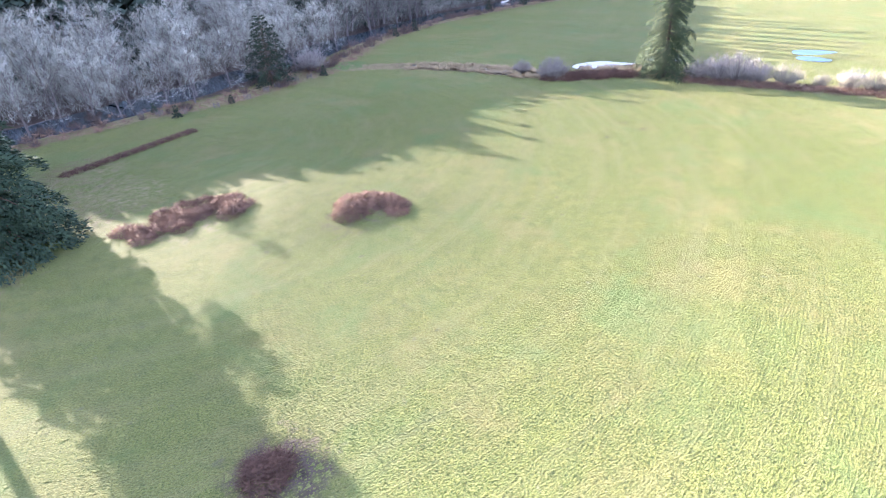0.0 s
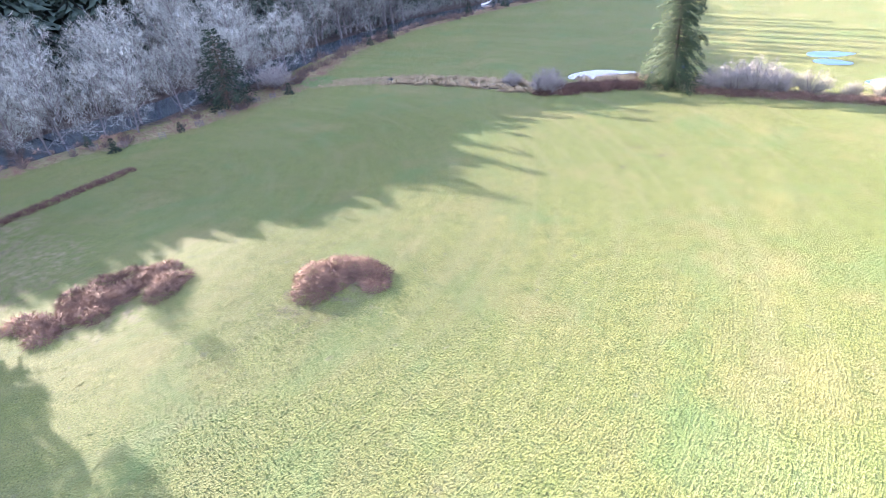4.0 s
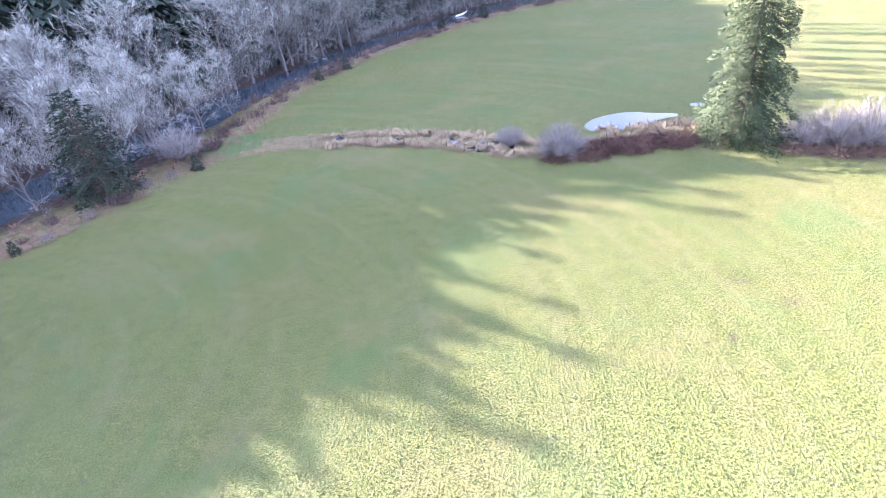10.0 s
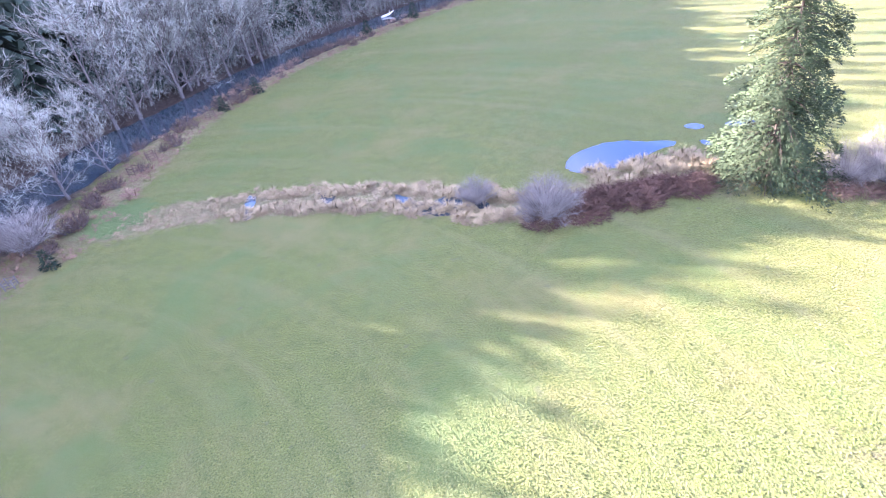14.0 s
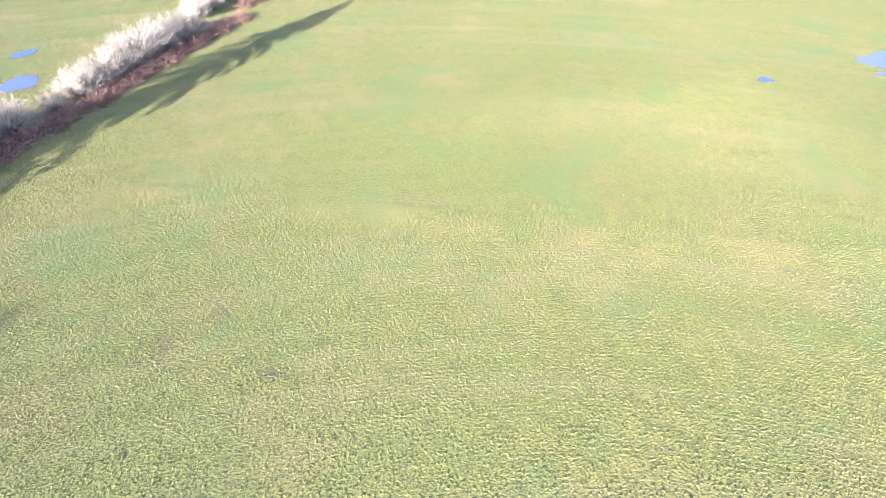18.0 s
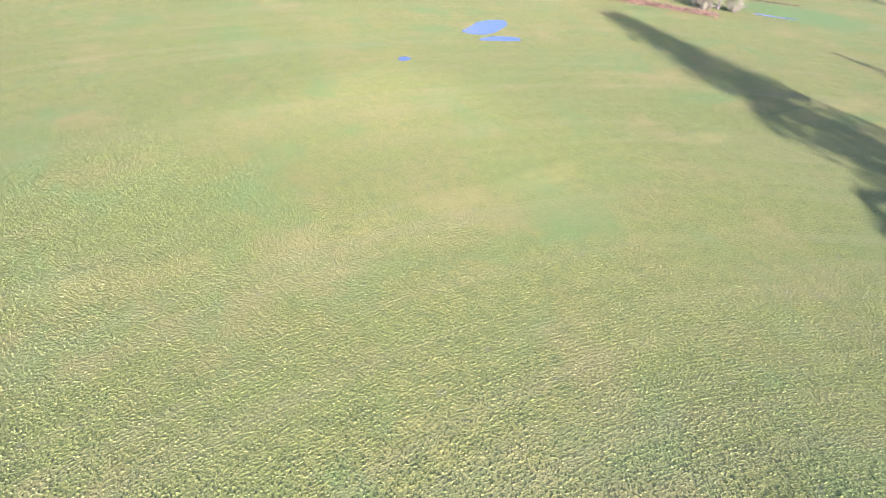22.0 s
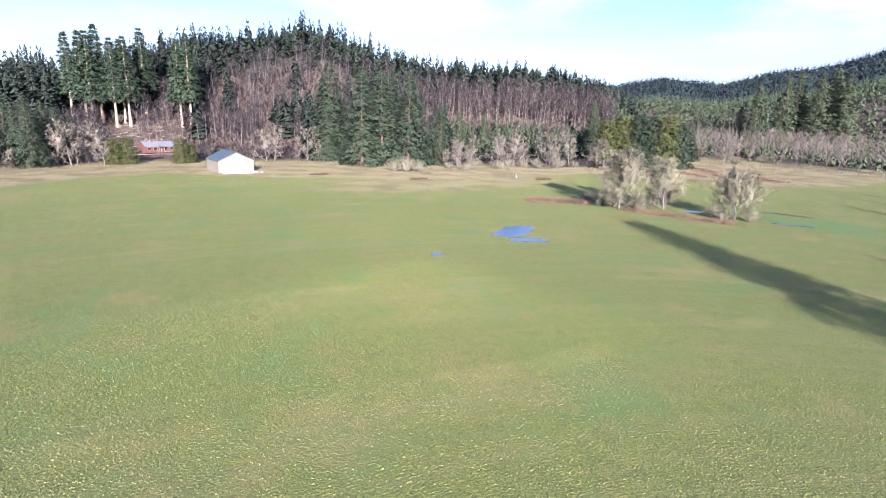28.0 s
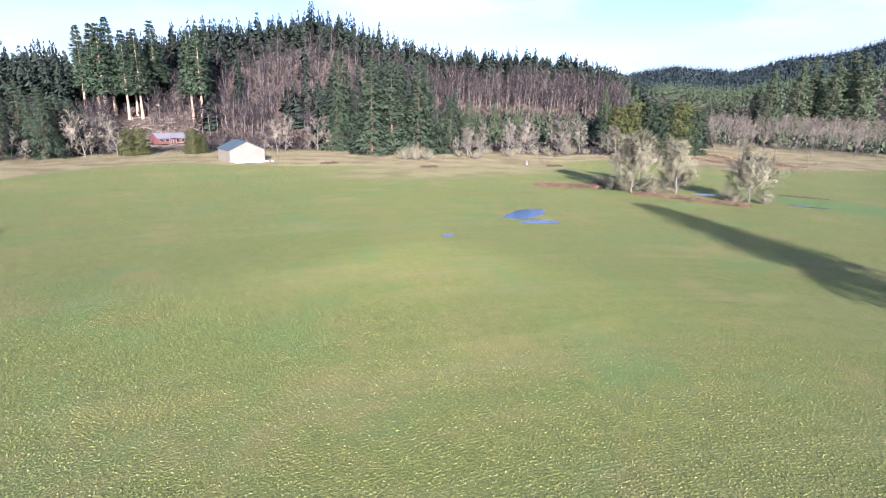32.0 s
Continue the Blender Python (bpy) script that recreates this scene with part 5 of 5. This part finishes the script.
# unseen firs, placed for the shadows they throw over the pasture
offside = fir_tree(280, 14.0, 3.6, FIR_DARK, FIRBARK, "fir_tree", "unseen dark fir placed for the shadow it throws on the pasture", whorls=22, per=6, sprays=8)
for i, (x, y, s) in enumerate(((-10, -17, 1.05), (-6, -73, 1.5), (5, -115, 1.5), (15, -105, 1.3), (128, 112, 1.1))):
    place(offside, x, y, 40 * i, s)
drop_thing(offside)


# ---- woods of the ridge and the far hills ----
def bare_wood(name, x, y, h, spread, label, seed, twigmat, barkmat, n=64):
    """Many far leafless trees: pale leaning stems, and crowns of twigs."""
    r = np.random.default_rng(seed)
    k = len(x)
    z0 = land(x, y)
    lean = r.normal(0, 0.07, (k, 2)) + [-0.04, 0.0]
    p0 = np.c_[x, y, z0 - 0.2]
    p1 = p0 + np.c_[lean * h[:, None], h]
    ob = thing(name, Matrix(), label, "woodland", kind="stuff")
    m = Mesh()
    wd = h * 0.007 + 0.04
    for ax in ((0.45, 0.9, 0), (0.9, -0.45, 0)):
        e = wd[:, None] * np.array(ax)
        m.tris(np.stack([p0 - e, p0 + e, p1], 1))
    S = np.repeat(np.arange(k), 7)
    t = r.uniform(0.4, 0.9, len(S))[:, None]
    b = p0[S] + (p1 - p0)[S] * t
    d = np.c_[r.normal(0, 1, (len(S), 2)) * 0.55, np.ones(len(S))]
    m.tris(sprigs(r, b, d, float(np.mean(h)) * 0.3, 0.12, 1))
    part("stem_mass", m, barkmat, ob)
    m = Mesh()
    S = np.repeat(np.arange(k), n)
    t = r.uniform(0.42, 1.0, len(S))
    a, q = r.uniform(0, 6.283, len(S)), np.sqrt(r.uniform(0, 1, len(S)))
    w = spread[S] * q * np.sin(np.clip((t - 0.36) / 0.68, 0, 1) * np.pi) ** 0.6
    b = p0[S] + (p1 - p0)[S] * t[:, None] + np.c_[np.cos(a) * w, np.sin(a) * w, np.zeros(len(S))]
    d = np.c_[np.cos(a) * 0.6, np.sin(a) * 0.6, np.ones(len(S))] + r.normal(0, 0.35, (len(S), 3))
    m.tris(sprigs(r, b, d, float(np.mean(h)) * 0.15, 0.2, 1), np.c_[np.cos(a) * q, np.sin(a) * q, t - 0.3])
    part("twig_mass", m, twigmat, ob)
    return ob


def polar(az, r):
    a = np.radians(az)
    return CX + r * np.sin(a), CY + r * np.cos(a)


rg = np.random.default_rng(300)
FARFIR = mat("ridge_fir_needles", (0.030, 0.043, 0.029), (0.015, 0.023, 0.018), 0.06, island=0.12)
YOUNG = mat("young_fir_needles", (0.075, 0.100, 0.052), (0.045, 0.064, 0.036), 0.05, island=0.25)
# bluish tint puts the haze of the distance into the needles' colour
HAZED_HILLFIR = mat("hazed_hill_fir_needles", (0.017, 0.029, 0.032), (0.012, 0.020, 0.024), 0.02, island=0.25)

SLOPEBARK = mat("slope_alder_bark", (0.150, 0.132, 0.130), (0.080, 0.069, 0.068), 1)
# ridge-top firs
k = 1500
az = rg.uniform(62, 146, k)
rr = rg.uniform(0, 1, k) * 130 + np.interp(az, [62, 96, 104, 108, 118, 124, 146], [330, 330, 350, 372, 372, 374, 378])
x, y = polar(az, rr)
fir_wood("ridge_fir_wood", x, y, 13 + 15 * rg.uniform(0, 1, k) ** 1.6 * np.interp(az, [62, 120, 130, 142], [1, 0.9, 0.5, 0.4]), rg.uniform(3.4, 5.6, k), 80, FARFIR, "dark fir forest along the ridge", 301, blunt=0.66)
# firs down the slope at the north end
k = 215
az, rr = np.concatenate([rg.uniform(64, 92, 130), rg.uniform(112, 124, 60), rg.uniform(101, 128, 25)]), np.concatenate([rg.uniform(305, 352, 130), rg.uniform(255, 345, 60), rg.uniform(285, 372, 25)])
x, y = polar(az, rr)
fir_wood("slope_fir_wood", x, y, rg.uniform(14, 28, k), rg.uniform(4.0, 6.2, k), 130, FARFIR, "dark firs on the lower slope", 302, blunt=0.7)
# leafless alders on the slope
k = 430
az, rr = rg.uniform(97, 127, k), rg.uniform(290, 372, k)
x, y = polar(az, rr)
bare_wood("slope_alder_wood", x, y, rg.uniform(10, 17, k), rg.uniform(2.2, 3.6, k), "reddish leafless alder wood on the slope", 303, TWIG_RED, SLOPEBARK)
k = 200
az, rr = rg.uniform(80, 95, k), rg.uniform(272, 318, k)
x, y = polar(az, rr)
bare_wood("slope_alder_wood", x, y, rg.uniform(10, 15, k), rg.uniform(2.4, 3.8, k), "reddish leafless alders beside the clearing", 304, TWIG_RED, SLOPEBARK)
k = 380
az, rr = rg.uniform(124, 144, k), rg.uniform(326, 362, k)
x, y = polar(az, rr)
bare_wood("ridge_alder_wood", x, y, rg.uniform(11, 16, k), rg.uniform(2.0, 3.2, k), "tall leafless alders on the low ridge", 305, TWIG_RED, mat("sunlit_alder_bark", (0.20, 0.168, 0.152), (0.12, 0.10, 0.09), 1))
# tall firs with bare pale trunks above the clearing
TALLBARK = mat("sunlit_fir_trunk", (0.36, 0.28, 0.21), (0.24, 0.18, 0.13), 1.5, bump=0.3)
bigfir = [fir_tree(310 + i, 36.0, 6.0, FIR_DARK, TALLBARK, "fir_tree", "tall fir with a long bare pale trunk above the clearing", whorls=36, per=7, sprays=14, clear=0.3, taper=1.0, ragged=0.32, droop=0.3, size=1.7) for i in range(2)]
for i, (a, r0) in enumerate(((94.0, 318), (94.5, 316), (95.2, 322), (96.2, 316), (96.9, 320), (97.3, 316), (101.5, 312), (102.3, 310), (93.0, 330), (98.6, 330))):
    x, y = polar(a, r0)
    place(bigfir[i % 2], float(x), float(y), 70 * i, rg.uniform(1.1, 1.3), group="tall firs above the clearing")
for ob in bigfir:
    drop_thing(ob)
# young plantation across the valley
k = 5200
az, rr = rg.uniform(143, 170, k), 335 + 460 * rg.uniform(0, 1, k) ** 0.8
az[:700], rr[:700] = rg.uniform(124, 146, 700), rg.uniform(280, 316, 700)
x, y = polar(az, rr)
fir_wood("young_fir_plantation", x, y, rg.uniform(7, 13, k), rg.uniform(1.7, 2.6, k), 14, YOUNG, "pale green young fir plantation", 306)
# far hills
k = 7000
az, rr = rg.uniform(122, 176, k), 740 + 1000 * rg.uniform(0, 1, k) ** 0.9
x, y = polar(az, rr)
fir_wood("far_hill_forest", x, y, rg.uniform(12, 18, k), rg.uniform(5, 7.5, k), 7, HAZED_HILLFIR, "blue-green, haze-tinted forest covering the far hills", 307)
# bare wood at the valley's right
k = 200
az, rr = rg.uniform(147, 170, k), rg.uniform(300, 430, k)
x, y = polar(az, rr)
bare_wood("valley_alder_wood", x, y, rg.uniform(10, 17, k), rg.uniform(2.6, 4.2, k), "grey-brown leafless wood across the valley", 308, mat("dull_brown_twigs", (0.165, 0.14, 0.112), (0.095, 0.08, 0.065), 0.3, island=0.35), SLOPEBARK)
# reddish underbrush on the slopes
k = 16000
az, rr = rg.uniform(64, 146, k), rg.uniform(256, 400, k)
x, y = polar(az, rr)
keep = ~((az > 92.5) & (az < 101.5) & (rr < 318))
x, y = x[keep], y[keep]
m = Mesh()
p = np.c_[x, y, land(x, y) + rg.uniform(0, 1.6, len(x))]
d = np.c_[rg.normal(0, 0.5, (len(x), 2)), np.ones(len(x))]
m.tris(sprigs(rg, p, d, 2.6, 0.7, 1))
m.tris(sprigs(rg, p + [0.4, 0.3, 0], d + rg.normal(0, 0.5, d.shape), 2.2, 0.6, 1))
tagged(new("slope_underbrush", m.make("slope_underbrush", TWIG_RED)), "reddish-brown leafless underbrush on the slopes", "underbrush", kind="stuff")
# logging slash on the clearing
k = 500
az, rr = rg.uniform(92.5, 102, k), rg.uniform(272, 318, k)
x, y = polar(az, rr)
m = Mesh()
p = np.c_[x, y, land(x, y) + rg.uniform(0.1, 0.6, k)]
d = np.c_[rg.normal(0, 0.4, k), rg.normal(0, 1, k), rg.normal(0, 0.12, k)]
m.tris(sprigs(rg, p, d, 4.5, 0.45, 1))
tagged(new("logging_slash", m.make("logging_slash", mat("grey_dead_branches", (0.20, 0.17, 0.14), (0.12, 0.10, 0.08), 1, island=0.3))), "grey dead branches strewn on the clearing", "slash", kind="stuff")

# rough dry grass between the pasture and the woods
k = 2600
az, rr = rg.uniform(88, 162, k), rg.uniform(205, 300, k)
x, y = polar(az, rr)
wx, wy = np.array([east(a, b) for a, b in zip(x, y)]).T
de, s_e = near_line(wx, wy, EDGE_EAST)
ok = (s_e > 0) & (rr < 250 + 50 * (az > 140)) & (np.hypot(x - 206, y - 17) > 11)
blades("rough_meadow_grass", np.c_[x, y, rg.uniform(0.6, 1.7, k)][ok], STRAW, "dry straw-coloured rough grass beyond the pasture", 320, per=12, length=0.5, width=0.16)

# turn the east side onto the world's axes
for ob in set(scene.collection.objects) - west_things:
    if ob.parent is None:
        ob.matrix_world = EAST @ ob.matrix_basis

# ---- grass of the pasture: low tufts in the mower's rows ----
def tuft_rows(x0, y0, x1, y1, along_row, across, tall, skip, seed):
    """Low uneven pyramids of grass set along the mower's rounds, as loose triangles."""
    r = np.random.default_rng(seed)
    cx, cy = np.array([x0, x1, x1, x0]) - ROUND[0], np.array([y0, y0, y1, y1]) - ROUND[1]
    xs, ys = [], []
    for dist in np.arange(1.0, np.hypot(cx, cy).max(), across):
        n = int(6.283 * dist / along_row)
        a = (np.arange(n) + r.uniform(0, 1, n)) / n * 6.283
        q = dist + r.normal(0, 0.16 * across, n)
        px, py = ROUND[0] + q * np.cos(a), ROUND[1] + q * np.sin(a)
        near = (px > x0) & (px < x1) & (py > y0) & (py < y1)
        xs.append(px[near])
        ys.append(py[near])
    x, y = np.concatenate(xs), np.concatenate(ys)
    df, sf = near_line(x, y, FIELD_EDGE)
    dc, _ = near_line(x, y, CREEK)
    ok = (sf < 0) & (dc > 4.2) & skip(x, y)
    for px, py, pr in WET:
        ok &= np.hypot(x - px, y - py) > pr
    x, y = x[ok], y[ok]
    k = len(x)
    rad = 0.5 * math.sqrt(along_row * across) * r.uniform(0.6, 1.25, k)
    hh = tall * r.uniform(0.25, 1.0, k) ** 1.4 * smooth(0, 14, np.minimum(np.minimum(x - x0, x1 - x), np.minimum(y - y0, y1 - y)))
    z = LAND(x, y)
    a0 = r.uniform(0, 6.283, k)
    ring = []
    for i in range(3):
        a = a0 + i * 2.094 + r.normal(0, 0.25, k)
        rr = rad * r.uniform(0.75, 1.2, k)
        ring.append(np.c_[x + rr * np.cos(a), y + rr * np.sin(a), z - 0.012])
    top = np.c_[x + r.normal(0, 0.25, k) * rad, y + r.normal(0, 0.25, k) * rad, z + hh]
    return np.concatenate([np.stack([ring[i], ring[(i + 1) % 3], top], 1) for i in range(3)])


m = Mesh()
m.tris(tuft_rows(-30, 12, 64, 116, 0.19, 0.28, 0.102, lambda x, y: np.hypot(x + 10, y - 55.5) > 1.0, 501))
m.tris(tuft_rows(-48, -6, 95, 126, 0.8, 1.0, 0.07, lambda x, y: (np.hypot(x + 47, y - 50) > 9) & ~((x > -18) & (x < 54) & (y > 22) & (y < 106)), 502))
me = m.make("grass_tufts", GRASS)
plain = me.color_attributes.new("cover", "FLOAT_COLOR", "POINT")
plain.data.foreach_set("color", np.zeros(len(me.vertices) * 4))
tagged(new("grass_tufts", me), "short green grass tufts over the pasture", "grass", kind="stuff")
